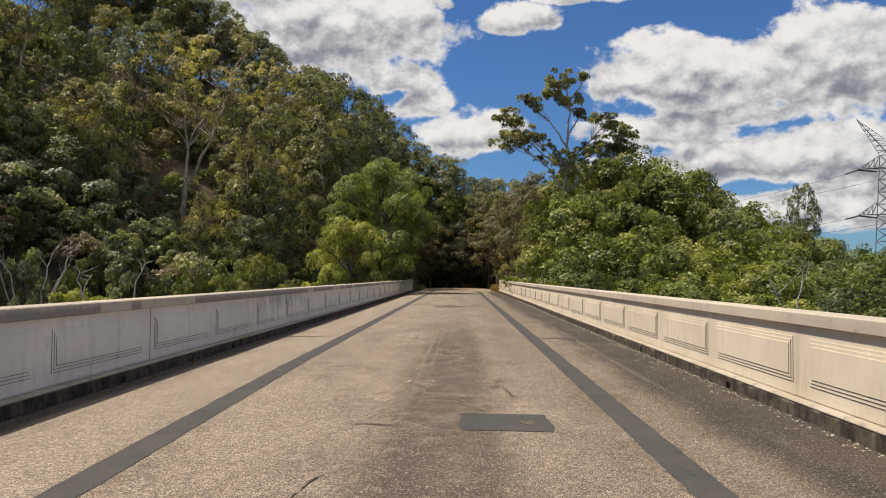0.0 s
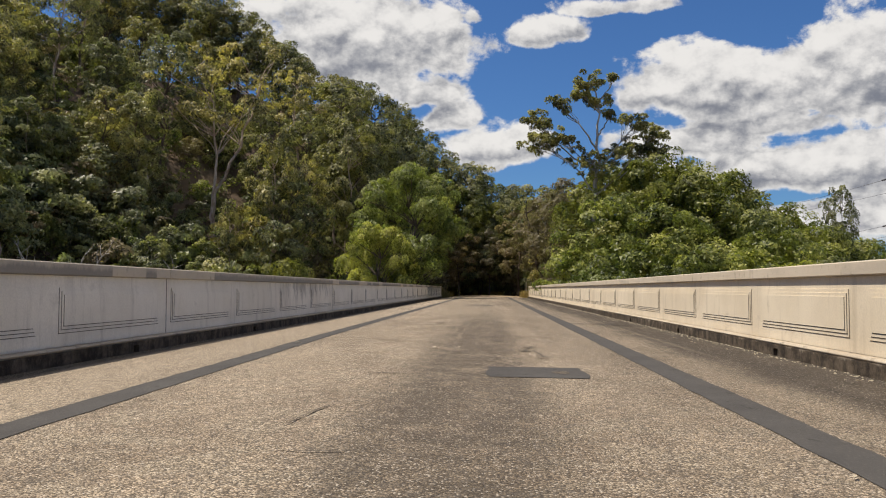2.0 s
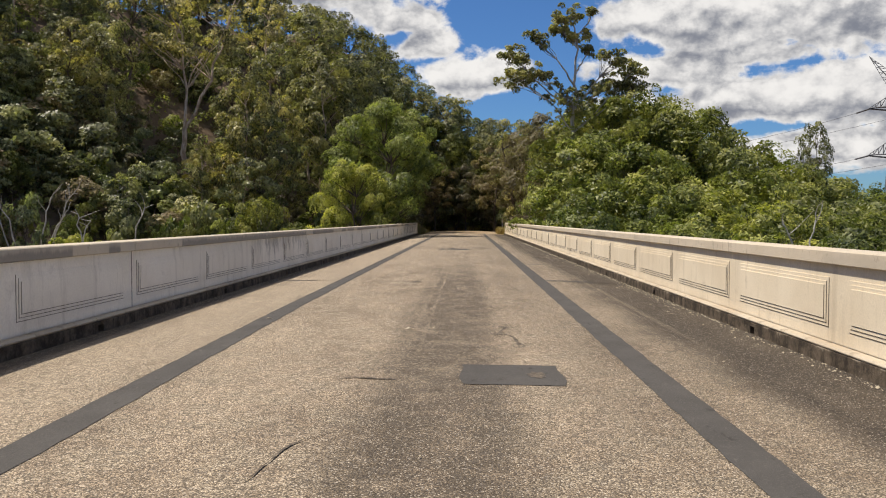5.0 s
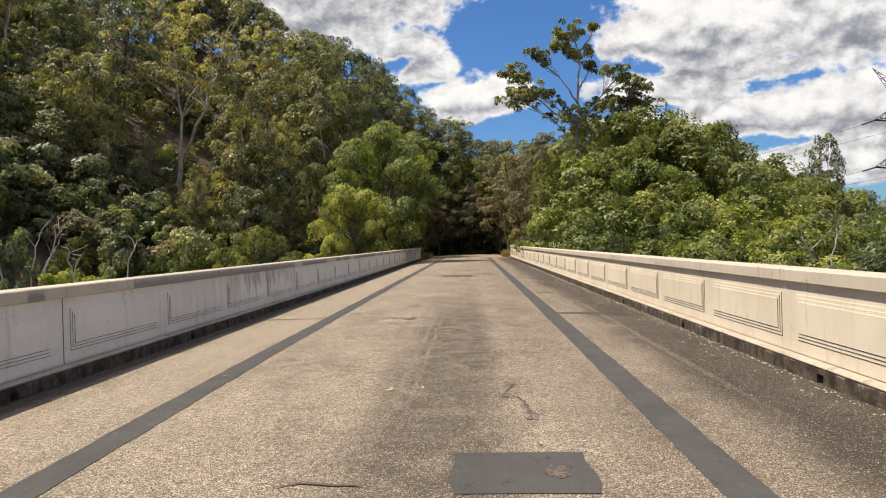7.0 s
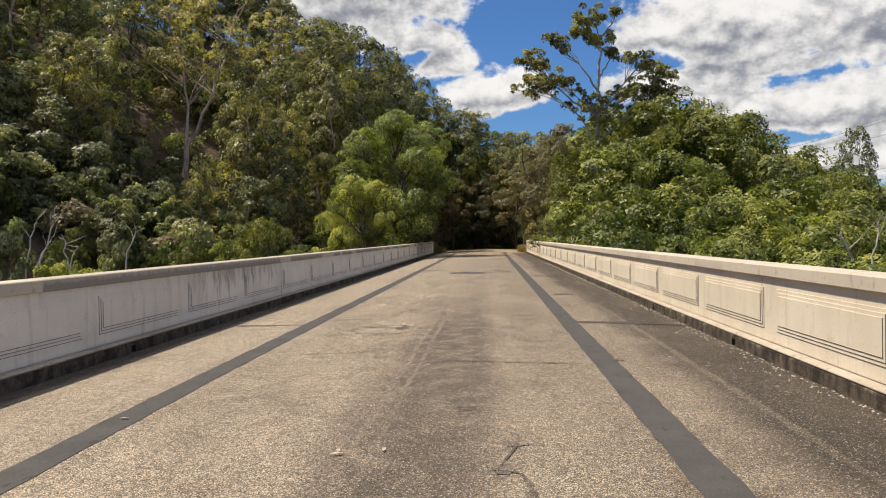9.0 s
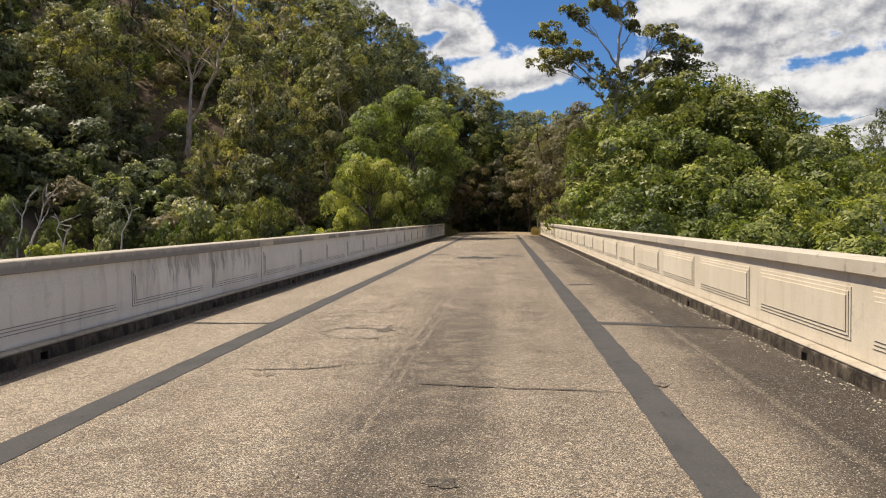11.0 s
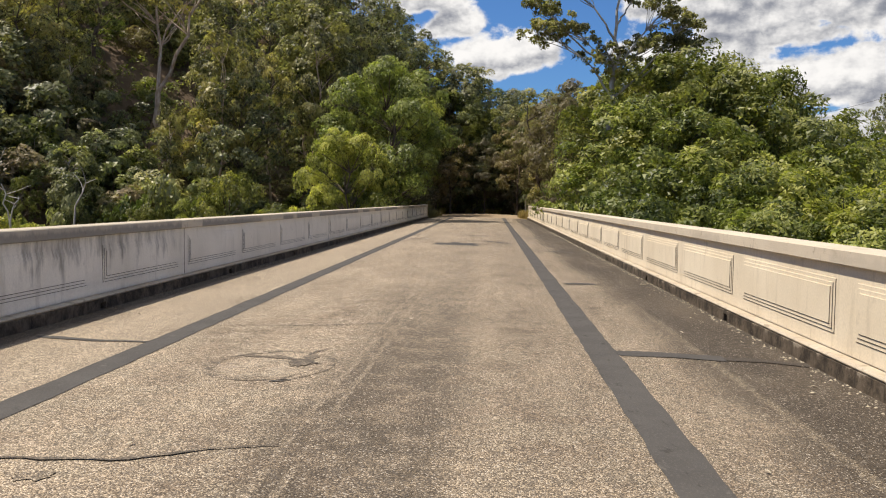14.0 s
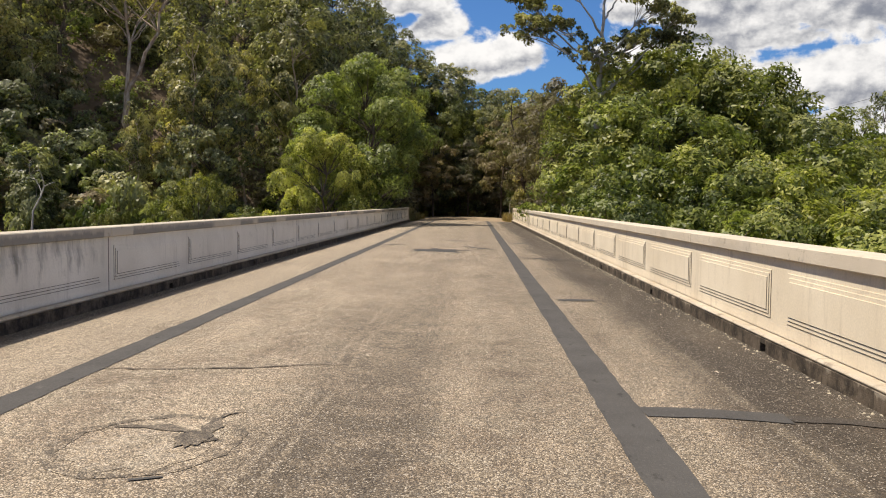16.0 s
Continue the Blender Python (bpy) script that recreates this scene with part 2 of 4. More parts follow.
def paint_dirt(n, p):
    fine = n.noise(p, 14.0, 6.0, 0.7)
    wide = n.noise(p, 0.8, 5.0, 0.6)
    base = n.mix(wide, (0.24, 0.17, 0.11), (0.36, 0.28, 0.19))
    return n.mix(n.step(fine, 0.5, 0.7), base, (0.15, 0.11, 0.075)), fine


def bark(low, high):
    def paint(n, p):
        runs = n.noise(n.scaled(p, (3.0, 3.0, 0.7)), 1.6, 5.0, 0.65)
        return n.mix(n.step(runs, 0.35, 0.68), low, high), runs
    return paint


ROAD = material("chip_seal", paint_road, 0.9, 0.006, 0.2)
TAR = material("bitumen_seal", paint_tar, 0.9, 0.004, 0.15)
WALL = material("painted_concrete", concrete((0.65, 0.55, 0.405), (0.75, 0.65, 0.495), (0.40, 0.32, 0.225), 0.4), 0.9, 0.004, 0.25)


def paint_west(n, p):
    base, height = concrete((0.74, 0.68, 0.58), (0.85, 0.79, 0.69), (0.46, 0.41, 0.34), 0.42)(n, p)
    x, y, z = n.split(p)
    runs = n.noise(n.join(0.0, n.math("MULTIPLY", y, 2.1), n.math("MULTIPLY", z, 0.55)), 1.6, 4.0, 0.7)
    here = n.math("MULTIPLY", n.step(y, 21.5, 23.5), n.step(y, 30.0, 27.5))
    end = n.step(y, 72.0, 76.0)
    darkened = n.math("MULTIPLY", n.math("MAXIMUM", here, end), n.step(n.math("ADD", z, n.math("MULTIPLY", n.math("SUBTRACT", runs, 0.5), 1.4)), 0.52, 0.95))
    base = n.mix(n.math("MULTIPLY", darkened, n.step(runs, 0.40, 0.68, 0.05, 0.75)), base, (0.17, 0.15, 0.125))
    return base, height


WALL_WEST = material("stained_concrete", paint_west, 0.9, 0.004, 0.25)
# dirt and the shade below the panel steps in one dark colour, also fills joints
GRIME_SHADE = material("grime_and_step_shade", lambda n, p: (n.mix(n.noise(p, 7.0, 4.0), (0.05, 0.044, 0.036), (0.14, 0.118, 0.09)), None), 0.95, 0.0, 0.1)

# shade of the steps' near ends, painted on in a paler tone
END_SHADE = material("end_face_shade", lambda n, p: (n.mix(n.noise(p, 5.0, 4.0), (0.13, 0.115, 0.095), (0.34, 0.30, 0.25)), None), 0.95, 0.0, 0.1)


def paint_kerb(n, p):
    x, y, z = n.split(p)
    fine = n.noise(p, 30.0, 6.0, 0.7)
    blotch = n.noise(p, 3.6, 6.0, 0.68)
    runs = n.noise(n.join(0.0, n.math("MULTIPLY", y, 6.0), n.math("MULTIPLY", z, 1.2)), 1.0, 5.0, 0.7)
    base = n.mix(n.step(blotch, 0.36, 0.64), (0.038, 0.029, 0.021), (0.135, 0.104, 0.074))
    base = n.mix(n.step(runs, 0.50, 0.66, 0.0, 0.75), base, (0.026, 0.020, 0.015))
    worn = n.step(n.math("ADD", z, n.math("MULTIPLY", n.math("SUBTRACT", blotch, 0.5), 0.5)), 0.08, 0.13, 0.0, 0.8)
    # pale wear cut back on the west kerb, painting in the shade it stands in
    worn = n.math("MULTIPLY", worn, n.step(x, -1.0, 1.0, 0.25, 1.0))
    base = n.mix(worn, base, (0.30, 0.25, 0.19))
    base = n.mix(n.step(fine, 0.58, 0.70, 0.0, 0.5), base, (0.24, 0.20, 0.15))
    return base, n.math("ADD", fine, blotch)


KERB = material("mildewed_kerb", paint_kerb, 0.92, 0.012, 0.2)
LEDGE = material("weathered_ledge", concrete((0.42, 0.345, 0.255), (0.52, 0.45, 0.35), (0.19, 0.15, 0.11), 0.7), 0.92, 0.006, 0.2)
COPING = material("weathered_coping", paint_coping, 0.92, 0.005, 0.2)
SOIL = material("leaf_litter", paint_ground, 0.95, 0.05, 0.1)
DIRT = material("dirt_track", paint_dirt, 0.95, 0.02, 0.1)
BARK_DARK = material("dark_bark", bark((0.06, 0.047, 0.037), (0.19, 0.15, 0.12)), 0.9, 0.03, 0.1)
BARK_PALE = material("pale_gum_bark", bark((0.34, 0.24, 0.17), (0.60, 0.50, 0.41)), 0.8, 0.01, 0.2)
BARK_GREY = material("bleached_wood", bark((0.30, 0.275, 0.24), (0.52, 0.49, 0.44)), 0.85, 0.01, 0.2)
STEEL = material("galvanised_steel", lambda n, p: (n.mix(n.noise(p, 0.5), (0.11, 0.115, 0.125), (0.19, 0.195, 0.21)), None), 0.6)
CABLE = material("dark_cable", lambda n, p: (n.mix(n.noise(p, 0.5), (0.06, 0.06, 0.065), (0.10, 0.10, 0.105)), None), 0.6)
LITTER = material("dry_litter", lambda n, p: (n.mix(n.noise(p, 9.0), (0.34, 0.28, 0.19), (0.58, 0.51, 0.39)), None), 0.9)


def paint_stain(n, p):
    colour, height = paint_road(n, p)
    return n.mix(n.step(n.noise(p, 9.0, 4.0, 0.7), 0.3, 0.6, 0.42, 0.78), colour, (0.06, 0.051, 0.044)), height


def paint_smudge(n, p):
    colour, height = paint_road(n, p)
    return n.mix(n.step(n.noise(p, 13.0, 5.0, 0.7), 0.42, 0.62, 0.0, 0.7), colour, (0.05, 0.043, 0.037)), height


def paint_pale(n, p):
    colour, height = paint_road(n, p)
    return n.mix(n.step(n.noise(p, 6.0, 5.0, 0.7), 0.4, 0.65, 0.0, 0.22), colour, (0.42, 0.37, 0.30)), height


PALE = material("scoured_seal", paint_pale, 0.9, 0.006, 0.2)
SMUDGE = material("worn_smudge", paint_smudge, 0.85, 0.006, 0.2)
STAIN = material("old_patch", paint_stain, 0.85, 0.006, 0.2)


def foliage(name, dark, light, tip, through_light=0.35):
    """Leaves: every leaf takes its own tone, every tree its own cast."""
    mat = bpy.data.materials.new(name)
    mat.use_nodes = True
    n = Nodes(mat.node_tree)
    geo = n.tree.nodes.new("ShaderNodeNewGeometry")
    own = n.tree.nodes.new("ShaderNodeObjectInfo").outputs["Random"]
    island = geo.outputs["Random Per Island"]
    colour = n.mix(n.math("POWER", island, 1.7), dark, light)
    colour = n.mix(n.step(n.noise(geo.outputs["Position"], 0.55, 3.0), 0.42, 0.68, 0.0, 0.8), colour, tip)
    colour = n.mix(n.math("MULTIPLY", own, 0.4), colour, n.mix(1.0, colour, (1.15, 0.97, 0.80), "MULTIPLY"))
    tone = n.math("FRACT", n.math("MULTIPLY", own, 7.31))
    colour = n.mix(1.0, colour, n.mix(tone, (0.66, 0.70, 0.74), (1.45, 1.36, 1.15)), "MULTIPLY")
    face = n.tree.nodes.new("ShaderNodeBsdfPrincipled")
    n.link(colour, face.inputs["Base Color"])
    face.inputs["Roughness"].default_value = 0.45
    face.inputs["Specular IOR Level"].default_value = 0.3
    glow = n.tree.nodes.new("ShaderNodeBsdfTranslucent")
    n.link(n.mix(1.0, colour, (1.2, 1.36, 0.72), "MULTIPLY"), glow.inputs[0])
    blend = n.tree.nodes.new("ShaderNodeMixShader")
    blend.inputs[0].default_value = through_light
    n.link(face.outputs[0], blend.inputs[1])
    n.link(glow.outputs[0], blend.inputs[2])
    out = n.tree.nodes.new("ShaderNodeOutputMaterial")
    n.link(blend.outputs[0], out.inputs[0])
    return mat


LEAF_GUM = foliage("gum_leaves", (0.062, 0.064, 0.036), (0.36, 0.345, 0.175), (0.50, 0.455, 0.19), 0.40)
LEAF_DARK = foliage("dark_gum_leaves", (0.045, 0.052, 0.031), (0.235, 0.248, 0.14), (0.38, 0.375, 0.175), 0.38)
LEAF_BRIGHT = foliage("bright_leaves", (0.11, 0.13, 0.042), (0.39, 0.42, 0.13), (0.54, 0.54, 0.17), 0.46)
LEAF_SHRUB = foliage("fresh_shrub_leaves", (0.045, 0.064, 0.021), (0.215, 0.25, 0.075), (0.37, 0.385, 0.12), 0.38)
LEAF_OLIVE = foliage("olive_leaves", (0.048, 0.062, 0.022), (0.21, 0.23, 0.075), (0.34, 0.345, 0.11), 0.38)
LEAF_GREY = foliage("grey_green_leaves", (0.085, 0.10, 0.062), (0.25, 0.275, 0.155), (0.35, 0.37, 0.18), 0.40)
LEAF_DRY = foliage("dry_brown_leaves", (0.12, 0.10, 0.072), (0.27, 0.225, 0.155), (0.24, 0.225, 0.13), 0.38)
GRASS = foliage("dry_grass_blades", (0.22, 0.17, 0.08), (0.40, 0.32, 0.17), (0.26, 0.24, 0.10), 0.3)


# ---- building helpers ----
def mesh_of(name, points, faces, mats, smooth=False):
    data = bpy.data.meshes.new(name)
    data.from_pydata([tuple(p) for p in points], [], faces)
    for m in mats:
        data.materials.append(m)
    if smooth:
        data.shade_smooth()
    data.update()
    return data


def part(name, data, parent, label="", m=None):
    ob = new(name, data)
    ob.parent = parent
    if m is not None:
        ob.matrix_basis = m
    return tagged(ob, label) if label else ob


def thing(name, label, category, m=None, group="", kind=""):
    ob = new(name)
    if m is not None:
        ob.matrix_basis = m
    return tagged(ob, label, category, group, kind)


def block(name, x0, x1, y0, y1, z0, z1, mat, bevel=0.012):
    bm = bmesh.new()
    bmesh.ops.create_cube(bm, size=1, matrix=Matrix.Translation(((x0 + x1) / 2, (y0 + y1) / 2, (z0 + z1) / 2)) @ Matrix.Diagonal((abs(x1 - x0), abs(y1 - y0), abs(z1 - z0), 1)))
    if bevel:
        bmesh.ops.bevel(bm, geom=bm.edges[:], offset=bevel, segments=1, affect="EDGES", profile=0.5)
    data = bpy.data.meshes.new(name)
    bm.to_mesh(data)
    bm.free()
    data.materials.append(mat)
    return data


MID = 0.175          # the bridge's middle line
END = 93.0           # the far end of the parapets
START = -32.0


def road_z(x):
    return 0.035 - 0.125 * ((x - MID) / 4.75) ** 2


# ---- the land ----
def ease(v, a, b):
    t = min(1.0, max(0.0, (v - a) / (b - a)))
    return t * t * (3 - 2 * t)


def land(x, y):
    bank = -13.0 + 12.4 * ease(y, 56, 91) + 12.4 * ease(-y, 8, 30)
    side = 5.5 * ease(x, 9, 30) * ease(y, 20, 60)
    low = bank - side
    hill = 0.6 * (-x - 24) + 0.5 * (min(y, 116 + 40 * ease(-x, 8, 26)) - 80) + 0.1 * max(0.0, y - 116) + 1.0
    hill = min(hill, 30 + 0.12 * (hill - 30)) if hill > 30 else hill
    hill = min(hill, 75)
    near_road = ease(abs(x - MID), 16, 7) * ease(y, 86, 93) * ease(-y, -150, -118)
    k = 3.0
    h = max(low, hill) + max(0.0, k - abs(low - hill)) ** 2 / (4 * k)
    bumps = noise.noise((x * 0.09, y * 0.09, 2.0)) * 1.3 + noise.noise((x * 0.35, y * 0.35, 5.0)) * 0.35
    h = h + bumps * (1 - ease(abs(x - MID), 12, 6))
    return h * (1 - near_road) + (-0.16) * near_road


def build_land():
    def ticks(a, b, fine, far):
        v = list(np.arange(a, b + 0.1, fine))
        out, s, q = [], fine, v[-1]
        while q < far:
            s *= 1.35
            q += s
            out.append(q)
        back, s, q = [], fine, v[0]
        while q > -far:
            s *= 1.35
            q -= s
            back.append(q)
        return back[::-1] + v + out
    xs, ys = ticks(-75, 75, 1.5, 3000), ticks(40, 150, 1.5, 3000)
    pts = [(x, y, land(x, y)) for y in ys for x in xs]
    w = len(xs)
    faces = [(j * w + i, j * w + i + 1, (j + 1) * w + i + 1, (j + 1) * w + i) for j in range(len(ys) - 1) for i in range(w - 1)]
    ob = new("ground", mesh_of("ground", pts, faces, [SOIL], True))
    tagged(ob, "brown leaf-littered slope falling into a wooded gorge", "ground", kind="structure")


build_land()


# ---- the bridge ----
def sheet(name, xs, ys, lift, mat, thick=0.0):
    pts = [(x, y, road_z(x) + lift) for y in ys for x in xs]
    w = len(xs)
    faces = [(j * w + i, j * w + i + 1, (j + 1) * w + i + 1, (j + 1) * w + i) for j in range(len(ys) - 1) for i in range(w - 1)]
    if thick:
        n = len(pts)
        pts += [(x, y, z - thick) for x, y, z in pts]
        faces += [tuple(n + i for i in f[::-1]) for f in faces]
        for j in range(len(ys) - 1):
            for i, s in ((0, 1), (w - 1, -1)):
                a, b = j * w + i, (j + 1) * w + i
                faces.append((a, b, b + n, a + n) if s > 0 else (b, a, a + n, b + n))
        for i in range(w - 1):
            for j in (0, len(ys) - 1):
                a = j * w + i
                faces.append((a, a + 1, a + 1 + n, a + n))
    return mesh_of(name, pts, faces, [mat], False)


road = new("road", sheet("road", list(np.linspace(-4.9, 5.25, 29)), list(np.linspace(START, END, 60)), 0.0, ROAD, 0.45))
tagged(road, "tan chip-sealed bridge deck with worn wheel line", "road", kind="structure")


def drape(name, line, width, lift, mat, parent, label="", taper=False, seed=1):
    """A band of given width along a line of (x, y) points, laid on the road."""
    rnd = random.Random(seed)
    pts = []
    fine = []
    for (ax, ay), (bx, by) in zip(line, line[1:]):
        steps = max(1, int(math.hypot(bx - ax, by - ay) / (0.11 if width < 0.15 else 0.25)))
        fine += [(ax + (bx - ax) * k / steps, ay + (by - ay) * k / steps) for k in range(steps)]
    fine.append(line[-1])
    n = len(fine)
    for k, (x, y) in enumerate(fine):
        a, b = fine[max(0, k - 1)], fine[min(n - 1, k + 1)]
        dx, dy = b[0] - a[0], b[1] - a[1]
        d = math.hypot(dx, dy) or 1
        w = width / 2 * (1 + rnd.uniform(-0.06, 0.06) * (1 if width > 0.15 else 9))
        if 0 < k < n - 1 and width < 0.08:
            x, y = x + rnd.uniform(-0.012, 0.012), y + rnd.uniform(-0.016, 0.016)
        if taper:
            w *= 0.25 + 0.75 * math.sin(math.pi * (k + 0.5) / n)
        for s in (-1, 0, 1):
            px, py = x - dy / d * w * s, y + dx / d * w * s
            pts.append((px, py, road_z(px) + lift))
    faces = []
    for k in range(n - 1):
        for s in (0, 1):
            a = k * 3 + s
            faces.append((a, a + 3, a + 4, a + 1))
    return part(name, mesh_of(name, pts, faces, [mat]), parent, label)


def blot(name, x, y, rx, ry, lift, mat, parent, label="", seed=1, rough=0.25):
    rnd = random.Random(seed)
    n = 22
    pts = [(x, y, road_z(x) + lift)]
    for k in range(n):
        a = 2 * math.pi * k / n
        r = 1 + rnd.uniform(-rough, rough)
        px, py = x + rx * r * math.cos(a), y + ry * r * math.sin(a)
        pts.append((px, py, road_z(px) + lift))
    return part(name, mesh_of(name, pts, [(0, 1 + k, 1 + (k + 1) % n) for k in range(n)], [mat]), parent, label)


drape("tar_band", [(-2.18, START), (-2.20, 6.0), (-2.25, 9.0), (-2.30, 12.5), (-2.34, 16.0), (-2.34, END)], 0.34, 0.005, TAR, road, "long dark bitumen band")
drape("tar_band", [(2.66, START), (2.66, END)], 0.34, 0.005, TAR, road, "long dark bitumen band")

patch = drape("patch", [(1.24, 8.52), (1.24, 9.57)], 0.99, 0.006, TAR, road, "square bitumen road patch")
blot("pothole", 1.49, 9.03, 0.09, 0.16, 0.009, STAIN, road, seed=3)
for k, (line, wide, mat) in enumerate((
        ([(2.83, 22.15), (3.4, 22.2), (4.0, 22.16)], 0.30, TAR), ([(4.0, 22.16), (4.45, 22.2), (4.88, 22.1)], 0.2, STAIN),
        ([(-2.5, 22.2), (-3.2, 22.35), (-4.1, 22.75)], 0.15, TAR), ([(2.83, 40.97), (3.9, 41.05), (4.8, 40.94)], 0.22, TAR),
        ([(-1.14, 47.53), (-2.22, 47.74)], 0.45, TAR), ([(2.81, 50.4), (3.83, 50.8)], 0.5, TAR), ([(0.31, 51.5), (1.38, 50.95)], 0.45, TAR),
        ([(1.11, 46.6), (2.16, 44.9)], 0.30, TAR), ([(2.94, 29.85), (3.25, 30.0), (3.57, 30.08)], 0.34, TAR),
        ([(-1.13, 21.32), (-0.76, 21.31), (-0.55, 21.2), (-0.4, 21.1)], 0.12, STAIN), ([(-0.4, 21.1), (-0.41, 21.33), (-0.44, 21.56)], 0.14, STAIN),
        ([(-0.44, 21.5), (-0.40, 21.68), (-0.28, 21.79)], 0.045, STAIN), ([(-0.46, 21.16), (-0.3, 20.98)], 0.14, STAIN),
        ([(-2.19, 23.45), (-1.52, 23.40), (-0.73, 23.47), (-0.1, 23.67), (0.24, 23.69)], 0.045, STAIN),
        ([(-1.84, 17.93), (-0.92, 17.90), (-0.29, 18.21), (0.05, 18.28)], 0.04, STAIN),
        ([(0.4, 17.11), (0.88, 17.01), (1.42, 16.93), (1.83, 16.92), (2.48, 16.84)], 0.05, STAIN),
        ([(-0.54, 20.17), (-0.46, 20.2), (-0.36, 20.24)], 0.035, TAR),
        ([(-0.49, 8.70), (-0.3, 8.80), (0.16, 8.71)], 0.035, STAIN), ([(-0.59, 4.78), (-0.35, 4.86), (-0.21, 4.78), (0.22, 4.80)], 0.014, STAIN),
        ([(-0.50, 5.6), (-0.47, 5.9), (-0.40, 6.4), (-0.17, 6.79)], 0.016, STAIN), ([(1.19, 11.96), (1.37, 11.84), (1.43, 11.39), (1.44, 10.77)], 0.045, STAIN),
        ([(1.36, 12.70), (1.30, 12.4), (1.22, 12.01)], 0.03, STAIN))):
    drape("tar_seal" if mat is TAR else "crack", line, wide, 0.008 + 0.0004 * (k % 5), mat, road, taper=wide < 0.2 or k in (4, 5, 6, 7, 8), seed=40 + k)
blot("tar_seal", 0.2, 43.8, 0.95, 1.1, 0.006, TAR, road, seed=8, rough=0.45)
drape("worn_ring", [(-0.72 + 0.60 * math.cos(0.35 * k), 20.93 + 0.70 * math.sin(0.35 * k)) for k in range(19)], 0.09, 0.004, SMUDGE, road, seed=90)
blot("stain", -0.72, 20.93, 0.5, 0.6, 0.003, PALE, road, "pale scoured patch in the seal", seed=91, rough=0.15)
blot("stain", -1.24, 17.6, 0.13, 0.09, 0.006, SMUDGE, road, seed=31, rough=0.28)
blot("stain", 0.92, 14.03, 0.11, 0.10, 0.006, SMUDGE, road, seed=32, rough=0.28)
blot("stain", 1.35, 12.7, 0.10, 0.12, 0.006, SMUDGE, road, seed=33, rough=0.28)
blot("stain", 1.43, 11.0, 0.07, 0.30, 0.006, SMUDGE, road, seed=9)
blot("stain", 1.24, 12.0, 0.07, 0.18, 0.006, SMUDGE, road, seed=10)
blot("stain", 2.87, 17.29, 0.08, 0.10, 0.012, SMUDGE, road, seed=11)
blot("stain", -0.45, 21.02, 0.12, 0.20, 0.012, STAIN, road, seed=12)



def build_parapet(side):
    """side 1: the wall on the sunlit side, -1: the shaded one. Inner face at face, outward is side."""
    edge = MID + side * 4.975
    face = edge - side * 0.055
    paint = WALL if side > 0 else WALL_WEST
    whole = thing("parapet_east" if side > 0 else "parapet_west", "cream concrete bridge parapet with stepped panels and coping" if side > 0 else "grey-stained concrete bridge parapet with stepped panels and coping", "parapet", kind="structure")
    first, period, length = 10.80 if side > 0 else 10.87, 3.73, 3.2
    starts = [first + period * k for k in range(-11, 23)]
    y0, y1 = START, END
    part("wall", block("wall", face + side * 0.014, face + side * 0.24, y0, y1, -0.5, 1.04, paint, 0.0), whole)

    # one slab to a bay, with a panel raised in three tiers, dirt and painted shade under each step
    def slab_mesh():
        pts, faces, darkened = [], [], []
        left, low, high = 0.265, 0.30, 0.885
        rings = [(None, 0.0)]
        for k in range(3):
            rings += [(0.046 * k - 0.009, 0.010 * k), (0.046 * k, 0.010 * k), (0.046 * k + 0.001, 0.010 * (k + 1))]
        for i, o in rings:
            if i is None:
                box = ((0.001, 0.127), (period - 0.001, 0.127), (period - 0.001, 1.039), (0.001, 1.039))
            else:
                box = ((left + i, low + i), (left + length - i, low + i), (left + length - i, high - i), (left + i, high - i))
            pts += [(-side * o, yy, zz) for yy, zz in box]
        for r in range(len(rings) - 1):
            for k in range(4):
                a, b = r * 4 + k, r * 4 + (k + 1) % 4
                f = (a, b, b + 4, a + 4)
                faces.append(f if side < 0 else f[::-1])
                # 1: dirt and shade painted below a step, 2: shade painted on near end
                darkened.append(1 if k == 0 and r % 3 else 2 if k == 3 and r % 3 == 2 else 0)
        n = len(pts)
        f = tuple(range(n - 4, n))
        faces.append(f if side < 0 else f[::-1])
        data = mesh_of("panel_slab", pts, faces, [paint, GRIME_SHADE, END_SHADE])
        for f, d in zip(data.polygons, darkened):
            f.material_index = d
        return data
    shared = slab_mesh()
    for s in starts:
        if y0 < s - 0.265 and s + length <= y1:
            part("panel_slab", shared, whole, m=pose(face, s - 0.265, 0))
    for j in (14.4, 29.32, 44.24, 59.16, 74.08) if side < 0 else ():
        part("joint_filler", block("joint_filler", face - side * 0.002, face + side * 0.02, j - 0.011, j + 0.011, 0.127, 1.04, GRIME_SHADE, 0.0), whole)
    # coping stones, a joint above every fourth pilaster
    joints = [y0] + [14.4 + 14.92 * k for k in range(-3, 6) if y0 < 14.4 + 14.92 * k < y1] + [y1]
    for a, b in zip(joints, joints[1:]):
        stone = block("coping_stone", edge - side * 0.12, edge + side * 0.32, a + 0.006, b - 0.006, 1.042, 1.21, COPING, 0.014)
        part("coping_stone", stone, whole)
    # kerb with a drain hole every 6.3 m
    front = edge - side * 0.225
    holes = [12.93 + 6.27 * k for k in range(-6, 13)] if side > 0 else [12.85 + 6.3 * k for k in range(-6, 13)]
    edges = [y0] + [e for h in holes for e in (h - 0.09, h + 0.09)] + [y1]
    for a, b in zip(edges[::2], edges[1::2]):
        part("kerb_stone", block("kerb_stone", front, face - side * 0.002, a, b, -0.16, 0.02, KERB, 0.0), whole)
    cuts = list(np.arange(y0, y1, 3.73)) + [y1]
